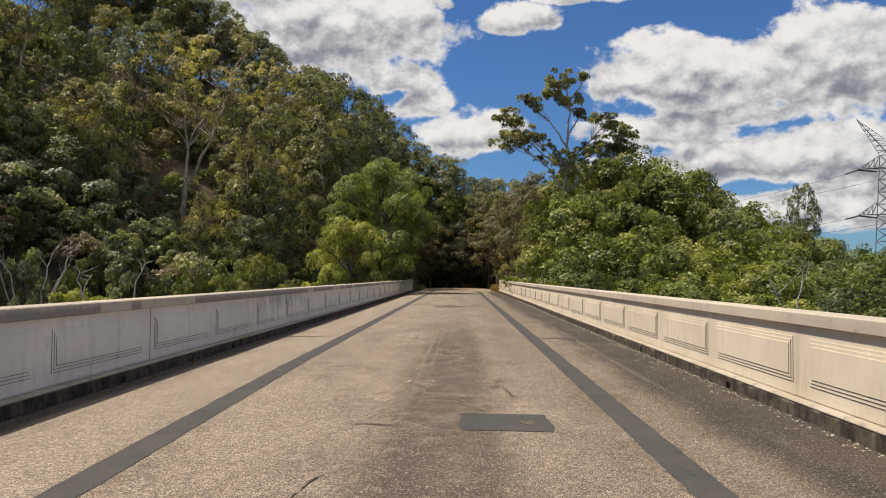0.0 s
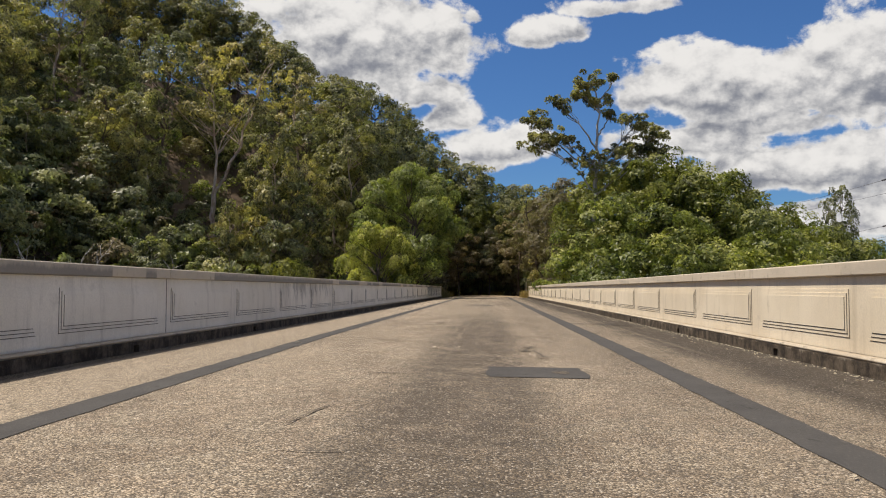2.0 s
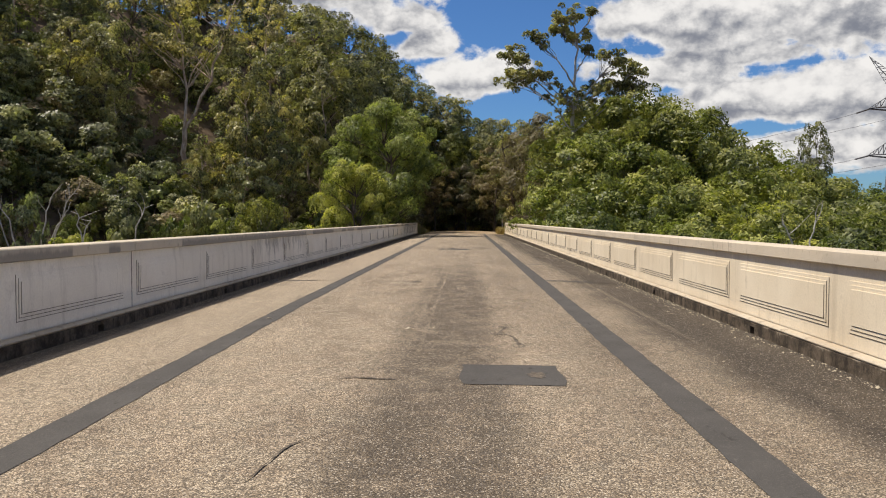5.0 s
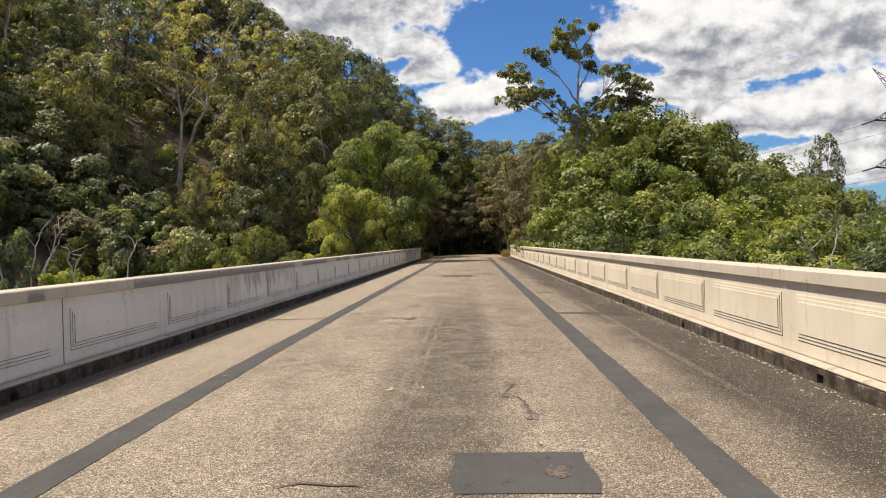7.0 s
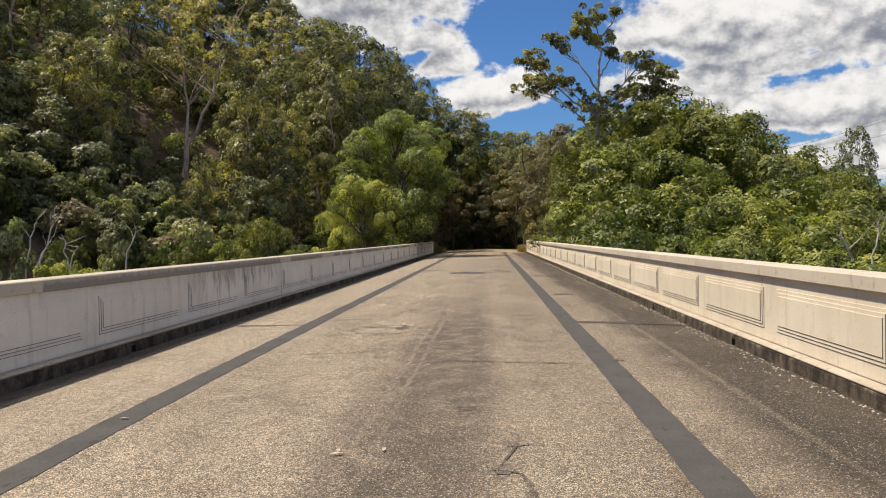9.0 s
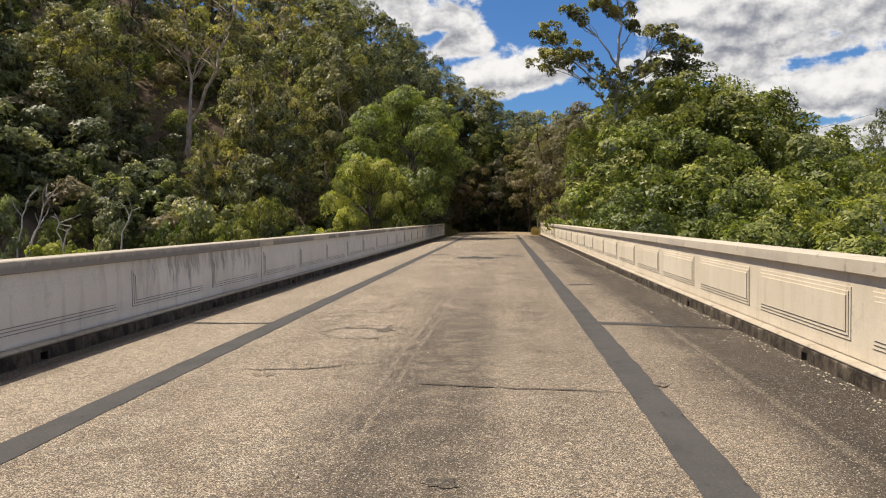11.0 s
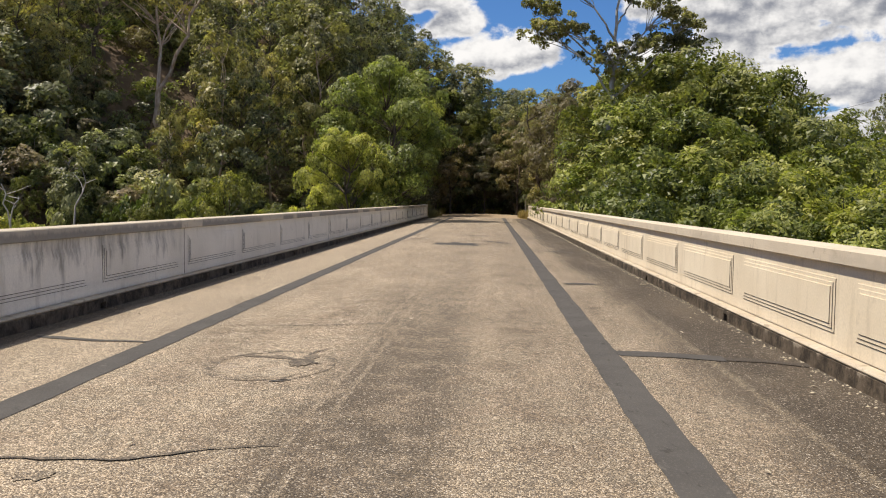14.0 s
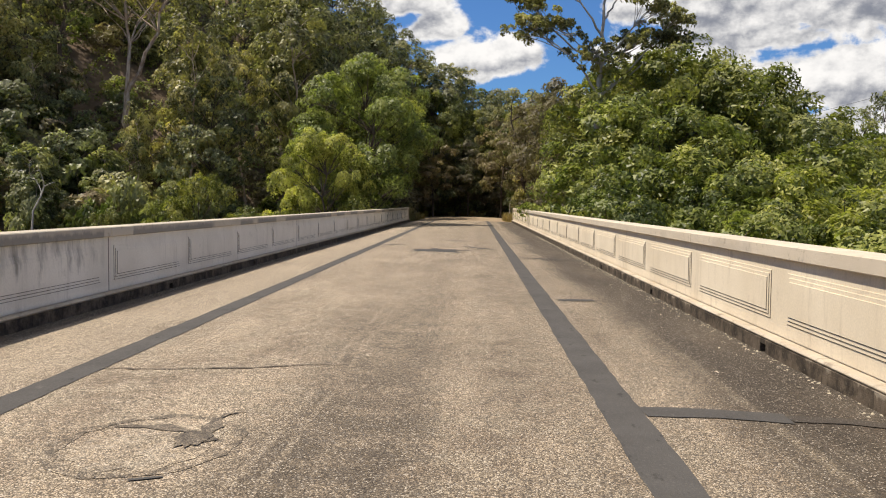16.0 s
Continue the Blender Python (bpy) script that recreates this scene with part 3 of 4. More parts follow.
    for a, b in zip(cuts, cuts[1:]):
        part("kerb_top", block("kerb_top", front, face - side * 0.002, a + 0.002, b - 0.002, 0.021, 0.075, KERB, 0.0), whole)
        part("ledge", block("ledge", front + side * 0.008, face - side * 0.002, a + 0.002, b - 0.002, 0.076, 0.125, LEDGE, 0.02), whole)
    # square end post
    part("end_post", block("end_post", edge - side * 0.1, edge + side * 0.34, END + 0.003, END + 0.5, -0.5, 1.225, COPING, 0.02), whole)


build_parapet(1)
build_parapet(-1)

track = new("dirt_road", mesh_of("dirt_road", [(x, y, road_z(x) - 0.01 + 0.015 * math.sin(x * 3 + y)) for y in np.linspace(END, 118, 30) for x in np.linspace(-5.4, 5.8, 16)],
            [(j * 16 + i, j * 16 + i + 1, (j + 1) * 16 + i + 1, (j + 1) * 16 + i) for j in range(29) for i in range(15)], [DIRT], True))
tagged(track, "pale dirt road running into the shade of the trees", "road", kind="structure")


# ---- trees ----
class Wood:
    """Gathers tapered limbs as rings of points."""

    def __init__(self):
        self.points, self.faces = [], []

    def limb(self, line, r0, r1, sides=6):
        n = len(line)
        base = len(self.points)
        for k, p in enumerate(line):
            a, b = Vector(line[max(0, k - 1)]), Vector(line[min(n - 1, k + 1)])
            d = (b - a).normalized()
            u = d.orthogonal().normalized()
            v = d.cross(u)
            r = r0 + (r1 - r0) * k / (n - 1)
            for s in range(sides):
                t = 2 * math.pi * s / sides
                self.points.append(Vector(p) + (u * math.cos(t) + v * math.sin(t)) * r)
        for k in range(n - 1):
            for s in range(sides):
                a, b = base + k * sides + s, base + k * sides + (s + 1) % sides
                self.faces.append((a, b, b + sides, a + sides))

    def mesh(self, mat):
        return mesh_of("trunk", self.points, self.faces, [mat], True)


def bent(rnd, a, b, sway, n=5):
    a, b = Vector(a), Vector(b)
    d = (b - a).length
    off = Vector((rnd.uniform(-1, 1), rnd.uniform(-1, 1), rnd.uniform(-0.3, 0.6))) * sway * d
    return [a.lerp(b, k / n) + off * math.sin(math.pi * k / n) + Vector((rnd.uniform(-1, 1), rnd.uniform(-1, 1), 0)) * (0.03 * d if 0 < k < n else 0) for k in range(n + 1)]


def leaves_mesh(name, rng, clumps, per, size, droop, mat, flat=0.65):
    """Single leaf sprays scattered through clumps (x, y, z, radius, and the way they face)."""
    c = np.array(clumps)
    weight = (c[:, 3] / c[:, 3].mean()) ** 2
    idx = rng.choice(len(c), int(per * len(c)), p=weight / weight.sum())
    n = len(idx)
    v = rng.normal(size=(n, 3))
    v[:, 2] = np.where(v[:, 2] < -0.7, -v[:, 2], v[:, 2])
    v /= np.linalg.norm(v, axis=1)[:, None]
    r = c[idx, 3] * rng.uniform(0.35, 1.0, n) ** 0.35
    centre = c[idx, :3] + v * r[:, None] * np.array((1, 1, flat))
    # the blades of a spray turn outwards and up, their tips hang
    face = v * 0.55 + c[idx, 4:7] * 0.8 + rng.normal(size=(n, 3)) * 0.42
    face /= np.linalg.norm(face, axis=1)[:, None]
    d = v * 0.3 + rng.normal(size=(n, 3)) * 0.7
    d[:, 2] -= droop
    d -= face * (d * face).sum(axis=1)[:, None]
    d /= np.linalg.norm(d, axis=1)[:, None]
    w = np.cross(d, face)
    length = size * rng.uniform(0.6, 1.4, n)[:, None]
    wide = length * rng.uniform(0.18, 0.34, n)[:, None]
    a, b = centre - d * length * 0.5, centre + d * length * 0.5
    pts = np.stack((a + w * wide, b, a - w * wide), axis=1).reshape(-1, 3)
    data = bpy.data.meshes.new(name)
    data.vertices.add(3 * n)
    data.vertices.foreach_set("co", pts.astype(np.float32).ravel())
    data.loops.add(3 * n)
    data.loops.foreach_set("vertex_index", np.arange(3 * n, dtype=np.int32))
    data.polygons.add(n)
    data.polygons.foreach_set("loop_start", np.arange(0, 3 * n, 3, dtype=np.int32))
    data.update(calc_edges=True)
    data.materials.append(mat)
    return data


def tree_kind(seed, height, spread, low, clumps, per, size, leaf, bark_mat, girth=0.2, lean=0.0, droop=0.6, radius=1.2, forked=False, shape="gum", flat=0.65):
    """The two meshes of a tree: trunk with limbs, and crown."""
    rnd, rng = random.Random(seed), np.random.default_rng(seed)
    wood = Wood()
    top = Vector((lean * height, rnd.uniform(-0.05, 0.05) * height, height * 0.86))
    if forked:
        f = Vector((0.0, 0.0, height * 0.27))
        stems = [bent(rnd, (0, 0, -0.6), f, 0.02, 5)]
        wood.limb(stems[0], girth, girth * 0.8, 8)
        for t, k in ((Vector((-0.10 * height, 0.1, height * 0.9)), 0.55), (Vector((0.22 * height, 0.4, height * 0.82)), 0.6)):
            line = bent(rnd, f, t, 0.09, 7)
            wood.limb(line, girth * k, girth * 0.14, 7)
            stems.append(line)
        stems = stems[1:]
    else:
        line = bent(rnd, (0, 0, -0.6), top, 0.04, 8)
        wood.limb(line, girth, girth * 0.15, 8)
        stems = [line]
    spots = []
    lobes = []
    count = 15
    for k in range(count):
        t = (k + 0.5) / count
        a = k * 2.4 + rnd.uniform(-0.5, 0.5)
        q = spread * (0.80 * math.sqrt(max(0.05, 1 - (2 * t - 0.9) ** 2)))
        lobes.append((q * math.cos(a), q * math.sin(a), height * (low + 0.10 + (0.80 - low) * t), spread * rnd.uniform(0.24, 0.38)))
    for k in range(clumps):
        stem = rnd.choice(stems)
        if shape == "round" and height > 5:
            lx, ly, lz, lr = lobes[k % count]
            way = Vector((rnd.gauss(0, 1), rnd.gauss(0, 1), rnd.gauss(0.5, 0.8))).normalized()
            tip = Vector((lx + way.x * lr, ly + way.y * lr, min(height, lz + way.z * lr * 0.85)))
            spots.append((*tip, radius * rnd.uniform(0.5, 1.1), way.x, way.y, way.z))
            if k % 4 == 0:
                root = min(stem, key=lambda p: abs(p.z - max(height * low * 0.7, tip.z - 2.5)))
                wood.limb(bent(rnd, root, tip, 0.10, 4), girth * 0.22, girth * 0.05, 5)
            continue
        t = (k + rnd.random()) / clumps
        z = height * (low + (1 - low) * t)
        if shape == "gum":
            reach = spread * (0.35 + 0.65 * math.sin(math.pi * min(1, 0.12 + 0.86 * t)))
        else:
            reach = spread * math.sqrt(max(0.03, 1 - (2 * (0.10 + 0.86 * t) - 1) ** 2))
        a = rnd.uniform(0, 2 * math.pi)
        q = reach * math.sqrt(rnd.uniform(0.35 if shape == "round" else 0.12, 1.0))
        near = min(stem, key=lambda p: abs(p.z - z))
        tip = Vector((near.x * 0.8 + q * math.cos(a), near.y * 0.8 + q * math.sin(a), z))
        way = Vector((math.cos(a) * q, math.sin(a) * q, 0.35 * reach + (z - height * (1 + low) / 2) * 0.35)).normalized()
        spots.append((*tip, radius * rnd.uniform(0.6, 1.3), way.x, way.y, way.z))
        if k % 2 == 0:
            root = min(stem, key=lambda p: abs(p.z - max(height * low * 0.7, z - q * 0.9)))
            wood.limb(bent(rnd, root, tip, 0.10, 4), girth * 0.22, girth * 0.05, 5)
    return wood.mesh(bark_mat), leaves_mesh("crown", rng, spots, per, size, droop, leaf, flat)


def tall_kind(seed, lobes, fork, foot, per, size, leaf, bark_mat):
    """A gum of open habit: bare limbs fan out of a fork, each to a cloud of foliage (x, y, z, radius)."""
    rnd, rng = random.Random(seed), np.random.default_rng(seed)
    wood = Wood()
    wood.limb(bent(rnd, (0, 0, foot), fork, 0.02, 6), 0.34, 0.24, 8)
    spots = []
    leader = bent(rnd, fork, (0.1, 0.1, 18.6), 0.03, 9)
    wood.limb(leader, 0.20, 0.04, 7)
    for x, y, z, r in lobes:
        tip = Vector((x, y, z))
        root = min(leader, key=lambda p: abs(p.z - (z - 1.0 - 0.75 * abs(x))))
        line = bent(rnd, root, tip, 0.10, 7)
        wood.limb(line, 0.09, 0.025, 6)
        for k in range(max(5, int(20 * r))):
            v = Vector((rnd.gauss(0, 1), rnd.gauss(0, 1), rnd.gauss(0, 0.7))).normalized() * r * rnd.uniform(0.35, 1.25)
            spot = tip + Vector((v.x, v.y, v.z * 0.75))
            spots.append((*spot, rnd.uniform(0.20, 0.46), 0.0, 0.0, 0.6))
            if k % 2 == 0:
                wood.limb(bent(rnd, line[rnd.randint(4, 6)], spot, 0.12, 3), 0.04, 0.012, 4)
    return wood.mesh(bark_mat), leaves_mesh("crown", rng, spots, per, size, 1.0, leaf, 0.8)


def dead_kind(seed, height, mat=None, arms=9, lean=0.1):
    rnd = random.Random(seed)
    wood = Wood()
    top = Vector((lean * height, 0.1 * height, height))
    line = bent(rnd, (0, 0, -0.5), top, 0.08, 8)
    wood.limb(line, height * 0.02, height * 0.004, 6)
    for k in range(arms):
        root = line[rnd.randint(3, 8)]
        tip = root + Vector((rnd.uniform(-1, 1), rnd.uniform(-1, 1), rnd.uniform(0.1, 0.9))) * height * 0.28
        arm = bent(rnd, root, tip, 0.12, 4)
        wood.limb(arm, height * 0.007, height * 0.002, 5)
        for _ in range(2):
            r = arm[rnd.randint(2, 4)]
            wood.limb(bent(rnd, r, r + Vector((rnd.uniform(-1, 1), rnd.uniform(-1, 1), rnd.uniform(0, 0.9))) * height * 0.11, 0.1, 3), height * 0.003, height * 0.001, 4)
    return wood.mesh(mat or BARK_GREY)


TALL_LOBES = [(-0.5, 0, 19.4, 1.2), (0.2, 0.4, 17.6, 1.1), (-5.1, 0.5, 16.0, 1.4), (-5.0, -0.5, 13.7, 1.5), (-3.1, 0, 17.2, 0.9), (-2.7, 0.6, 14.2, 1.5),
              (3.5, -0.4, 15.3, 1.3), (5.5, 0.3, 14.6, 1.2), (2.4, 0, 13.2, 1.6), (-0.4, -0.3, 12.3, 1.8), (5.0, 0, 13.0, 1.3), (1.5, 0.5, 16.4, 0.6), (1.7, 0, 19.6, 0.45), (-1.2, 0.2, 18.2, 0.8)]
KINDS = {
    "gum_a": tree_kind(11, 17, 4.6, 0.36, 62, 100, 0.31, LEAF_GUM, BARK_DARK, 0.24, 0.05, radius=0.75, flat=0.85),
    "gum_b": tree_kind(12, 19, 5.2, 0.42, 62, 96, 0.31, LEAF_GUM, BARK_PALE, 0.22, -0.06, radius=0.75, flat=0.85),
    "gum_c": tree_kind(13, 15, 4.4, 0.30, 60, 100, 0.31, LEAF_DARK, BARK_DARK, 0.22, 0.03, radius=0.8, flat=0.85),
    "gum_d": tree_kind(14, 20, 5.6, 0.45, 80, 110, 0.33, LEAF_DARK, BARK_DARK, 0.26, -0.03, radius=0.9, flat=0.85),
    "gum_e": tree_kind(16, 14, 2.9, 0.34, 64, 100, 0.27, LEAF_GUM, BARK_PALE, 0.17, 0.03, radius=0.70, flat=0.9),
    "fork": tree_kind(15, 19, 6.0, 0.60, 64, 90, 0.28, LEAF_GUM, BARK_PALE, 0.29, radius=0.80, forked=True),
    "round_a": tree_kind(21, 16, 5.2, 0.20, 255, 150, 0.22, LEAF_BRIGHT, BARK_DARK, 0.26, shape="round", radius=0.78, droop=0.9, flat=0.95),
    "round_b": tree_kind(22, 15, 5.6, 0.36, 195, 125, 0.22, LEAF_SHRUB, BARK_DARK, 0.24, shape="round", radius=0.82, droop=0.15, flat=0.95),
    "round_c": tree_kind(23, 16, 5.6, 0.28, 195, 120, 0.23, LEAF_OLIVE, BARK_DARK, 0.24, shape="round", radius=0.85, droop=0.4, flat=0.95),
    "bush_a": tree_kind(31, 3.6, 2.0, 0.10, 24, 75, 0.26, LEAF_GREY, BARK_DARK, 0.06, shape="round", radius=0.6, droop=0.2),
    "bush_b": tree_kind(32, 3.0, 1.9, 0.10, 24, 75, 0.25, LEAF_SHRUB, BARK_DARK, 0.06, shape="round", radius=0.6, droop=0.1),
    "bush_c": tree_kind(33, 4.2, 1.8, 0.12, 24, 75, 0.26, LEAF_DARK, BARK_DARK, 0.06, shape="round", radius=0.65, droop=0.3),
    "bush_d": tree_kind(34, 3.4, 1.9, 0.12, 24, 75, 0.26, LEAF_DRY, BARK_DARK, 0.06, shape="round", radius=0.7, droop=0.2),
    "bush_e": tree_kind(35, 6.0, 2.2, 0.2, 60, 110, 0.24, LEAF_BRIGHT, BARK_DARK, 0.09, shape="round", radius=0.55, droop=0.1, flat=0.9),
    "dry": tree_kind(41, 11, 3.2, 0.18, 90, 90, 0.26, LEAF_DRY, BARK_DARK, 0.15, shape="round", radius=0.75, droop=1.2),
    "round_d": tree_kind(24, 11, 5.0, 0.12, 70, 80, 0.45, LEAF_GUM, BARK_DARK, 0.2, shape="round", radius=1.2, droop=0.4, flat=0.7),
    "sapling": tree_kind(61, 6.5, 1.5, 0.16, 36, 60, 0.23, LEAF_GREY, BARK_PALE, 0.06, 0.06, radius=0.5),
    "tall": tall_kind(51, TALL_LOBES, Vector((0.1, 0, 9.2)), land(10.0, 74) - 0.6, 72, 0.23, LEAF_GUM, BARK_GREY),
}
LABELS = {
    "gum_e": ("gum_tree", "slender light-leaved gum tree with a pale trunk", "tree"),
    "gum": ("gum_tree", "tall gum tree with drooping olive foliage on the hillside", "tree"),
    "fork": ("gum_tree", "pale forked gum tree with a bare pinkish trunk", "tree"),
    "round_a": ("broadleaf_tree", "dense bright yellow-green tree beside the bridge end", "tree"),
    "round_b": ("broadleaf_tree", "low spreading fresh green tree below the parapet", "tree"),
    "round_c": ("broadleaf_tree", "full olive-green tree on the gorge side", "tree"),
    "round_d": ("broadleaf_tree", "distant olive-green tree of the valley woods", "tree"),
    "sapling": ("sapling", "slender grey-green gum sapling at the foot of the hill", "tree"),
    "bush_a": ("shrub", "grey-green shrub among the leaf litter", "shrub"),
    "bush_b": ("shrub", "fresh light green shrub", "shrub"),
    "bush_c": ("shrub", "dark green understorey shrub", "shrub"),
    "bush_d": ("shrub", "dry brown dying shrub", "shrub"),
    "bush_e": ("shrub", "bright yellow-green shrub rising beside the parapet", "shrub"),
    "dry": ("dry_tree", "brown half-dead tree with hanging dry foliage", "tree"),
    "tall": ("gum_tree", "very tall sparse gum tree standing above the others", "tree"),
}
HEIGHTS = {"gum_a": 17, "gum_b": 19, "gum_c": 15, "gum_d": 20, "gum_e": 14, "fork": 19, "round_a": 16, "round_b": 15, "round_c": 16, "round_d": 11, "sapling": 6.5, "bush_a": 3.6, "bush_b": 3, "bush_c": 4.2, "bush_d": 3.4, "bush_e": 6.0, "dry": 11, "tall": 20.5}
FIRST = {}
dice = random.Random(5)


# the wood's outline against the sky: bearing from the bridge's start (run over rise), rise
RIDGE = [(-0.60, 0.50), (-0.36, 0.385), (-0.29, 0.335), (-0.255, 0.30), (-0.20, 0.262), (-0.125, 0.245), (-0.095, 0.20), (-0.04, 0.187), (-0.01, 0.155), (0.01, 0.125), (0.06, 0.125), (0.12, 0.14), (0.5, 0.14)]


def ridge_top(x, y):
    """How high a crown may reach at a place on the hill."""
    b = (x - 0.8) / max(20.0, y)
    return 1.6 + max(20.0, y) * float(np.interp(b, [q[0] for q in RIDGE], [q[1] for q in RIDGE]))


def plant(kind, x, y, top=None, size=1.0, turn=None, wide=1.0, sink=0.0):
    """top: the height of its crown's top in the world."""
    z = land(x, y) - 0.1 - sink
    tall = size if top is None else max(0.3, (top - z) / HEIGHTS[kind])
    if kind == "tall":
        z = 0.0
    elif x < 8:
        tall = min(tall, max(0.25, (ridge_top(x, y) - z) / HEIGHTS[kind] * (0.97 if kind.startswith("bush") else 0.93)))
    turn = dice.uniform(0, 360) if turn is None else turn
    m = pose(x, y, z, 0, 0, turn) @ Matrix.Diagonal((tall * wide, tall * wide, tall, 1))
    if kind in FIRST:
        s = FIRST[kind].scale
        return copy_thing(FIRST[kind], m @ Matrix.Diagonal((1 / s.x, 1 / s.y, 1 / s.z, 1)))
    key = "gum" if kind in ("gum_a", "gum_b", "gum_c", "gum_d") else kind
    name, label, category = LABELS[key]
    ob = thing(name, label, category, group=category + "s of the gorge")
    trunk, crown = KINDS[kind]
    part("trunk", trunk, ob)
    part("crown", crown, ob)
    ob.matrix_basis = m
    FIRST[kind] = ob
    return ob


def bare_slope(x, y):
    """The stony, thinly wooded flank of the hill."""
    return -0.47 < (x - 1.0) / (y - 8.0) < -0.33 and y < 112


def plant_all():
    # the trees that stand out: kind, x, y, top, width
    plant("round_a", -9.2, 73, 7.0, turn=20, wide=0.78)
    plant("round_a", -6.9, 79, 13.0, turn=130, wide=0.98)
    plant("round_a", -8.0, 99, 13.5, turn=250, wide=1.05)
    plant("round_c", -9.5, 103, 15.5, wide=1.0)
    plant("bush_e", -28.6, 62, 0.5, wide=1.0)
    plant("bush_e", -26.3, 62.6, 0.0, wide=0.8)
    plant("fork", -28, 85, 26, turn=0)
    for x, y, top, wide in ((-19.8, 77, 14.5, 0.75), (-13.8, 86, 18.0, 0.9), (-23.5, 76, 8.5, 0.6), (-32, 77, 13.5, 0.8), (-38, 82, 19, 0.9)):
        plant("gum_e", x, y, top, wide=wide)
    plant("gum_d", -16, 98, 27, wide=1.1)
    plant("gum_d", -13.5, 103, 25)
    plant("gum_c", -20, 92, 20)
    plant("gum_a", -35.5, 78, 20, turn=180)
    plant("gum_b", -17, 82, 14, wide=0.7)
    plant("gum_c", -11.5, 119, 22)
    plant("tall", 10.0, 74, size=1.0, turn=0)
    plant("dry", 8.0, 85.5, 10.6, wide=0.85)
    plant("dry", 7.6, 96, 12.5)
    plant("dry", 9.6, 81, 6.0)
    for x, y, top in ((9.4, 90, 13.0), (4.5, 116, 12.0), (0.5, 118, 9.5), (7.6, 108, 13.0), (-3.5, 117, 10.0)):
        plant("dry", x, y, top, wide=0.9)
    plant("round_d", 7.9, 100, 7.5, wide=0.8)
    for x, y, top in ((-9.5, 113, 16.5), (-4, 124, 17), (1.5, 123, 14), (6.5, 122, 14), (9.5, 112, 13.5), (13, 104, 13), (-12, 122, 17)):
        plant("round_c", x, y, top, wide=0.95)
    for x, y, top in ((-8.2, 126, 22), (-5.4, 128, 20.5), (-2.6, 126, 19), (0.6, 128, 17), (3.6, 126, 15.5), (-11.5, 118, 22.5)):
        plant("gum_d" if x < -4 else "gum_c", x, y, top, wide=1.1)
    for k in range(18):
        plant(("bush_d", "bush_c", "bush_a")[k % 3], -9 + 1.1 * k + dice.uniform(-0.4, 0.4), dice.uniform(119, 123), size=dice.uniform(1.0, 1.7))
    for x, y, top, kind in ((14.0, 80, 13.4, "round_c"), (14.4, 88, 13.6, "round_c"), (19.5, 82, 12.8, "round_b"), (13.5, 71, 9.0, "round_b"), (15, 76, 13.3, "round_b"), (19, 74, 12.0, "round_c"), (23, 78, 9.8, "round_b"), (16, 86, 13, "round_c"),
                            (14.2, 94, 12.5, "round_c"), (22, 88, 10.4, "round_b"), (28, 76, 7.0, "round_b"), (33, 80, 6.0, "round_c"), (27, 70, 6.3, "round_c"),
                            (31, 72, 5.0, "round_b"), (36, 76, 4.9, "round_b"), (40, 82, 4.4, "round_c"), (22, 66, 5.2, "round_b"), (17, 66, 5.6, "round_b"),
                            (13, 64, 3.8, "round_b"), (26, 62, 3.6, "round_c"), (31, 64, 3.6, "round_b"), (20, 58, 2.6, "round_b"), (14.5, 57, 1.9, "round_b"), (25, 56, 1.8, "round_b"),
                            (30, 57, 1.6, "round_b"), (36, 66, 3.8, "round_b"), (41, 72, 3.4, "round_c"), (46, 78, 3.6, "round_b"), (19, 50, 0.6, "round_b"), (24, 49, 0.5, "round_b"),
                            (11.6, 72, 4.2, "round_b"), (11.2, 67, 2.4, "round_b"), (46, 90, 4.4, "round_c"), (52, 84, 3.4, "round_b"), (37, 90, 5.4, "round_b"), (30, 90, 7.6, "round_c")):
        plant(kind, x, y, top, wide=1.12)
    plant("gum_a", 41, 99, 12.6, wide=0.62)
    plant("gum_b", 26, 92, 13.0, wide=0.8)
    plant("gum_c", 31, 96, 10.4, wide=0.9)
    # sunny scrub along the foot of the hill
    for k in range(26):
        x, y = -13.5 - 1.15 * k + dice.uniform(-0.8, 0.8), dice.uniform(63.5, 71)
        plant(("round_b", "bush_a", "round_c", "bush_b", "sapling")[k % 5], x, y, top=dice.uniform(-0.6, 2.2) + (1.5 if k % 5 == 2 else 0), wide=dice.uniform(0.5, 0.8) if k % 5 in (0, 2, 4) else 0.5)
    for k in range(24):
        x, y = -12.5 - 1.3 * k + dice.uniform(-1, 1), dice.uniform(70, 77)
        plant(("bush_a", "bush_b", "bush_a", "bush_c", "bush_d")[k % 5], x, y, size=dice.uniform(1.0, 1.7))
    for k in range(44):
        x = -11.5 - 0.82 * k + dice.uniform(-0.8, 0.8)
        plant("sapling", x, dice.uniform(69, 80), size=dice.uniform(0.6, 1.25))
    for k in range(26):
        plant(("bush_a", "bush_c", "bush_d")[k % 3], dice.uniform(-56, -30), dice.uniform(68, 84), size=dice.uniform(1.1, 1.8))
    for k in range(12):
        plant(("round_c", "bush_a", "sapling", "bush_c")[k % 4], -31 - 1.3 * k + dice.uniform(-0.6, 0.6), dice.uniform(61, 69), top=dice.uniform(0.5, 3.5), wide=0.7 if k % 2 == 0 else 0.5)
    for k in range(16):
        plant(("sapling", "bush_a", "sapling", "bush_c")[k % 4], dice.uniform(-54, -37), dice.uniform(63, 77), size=dice.uniform(1.0, 1.6))
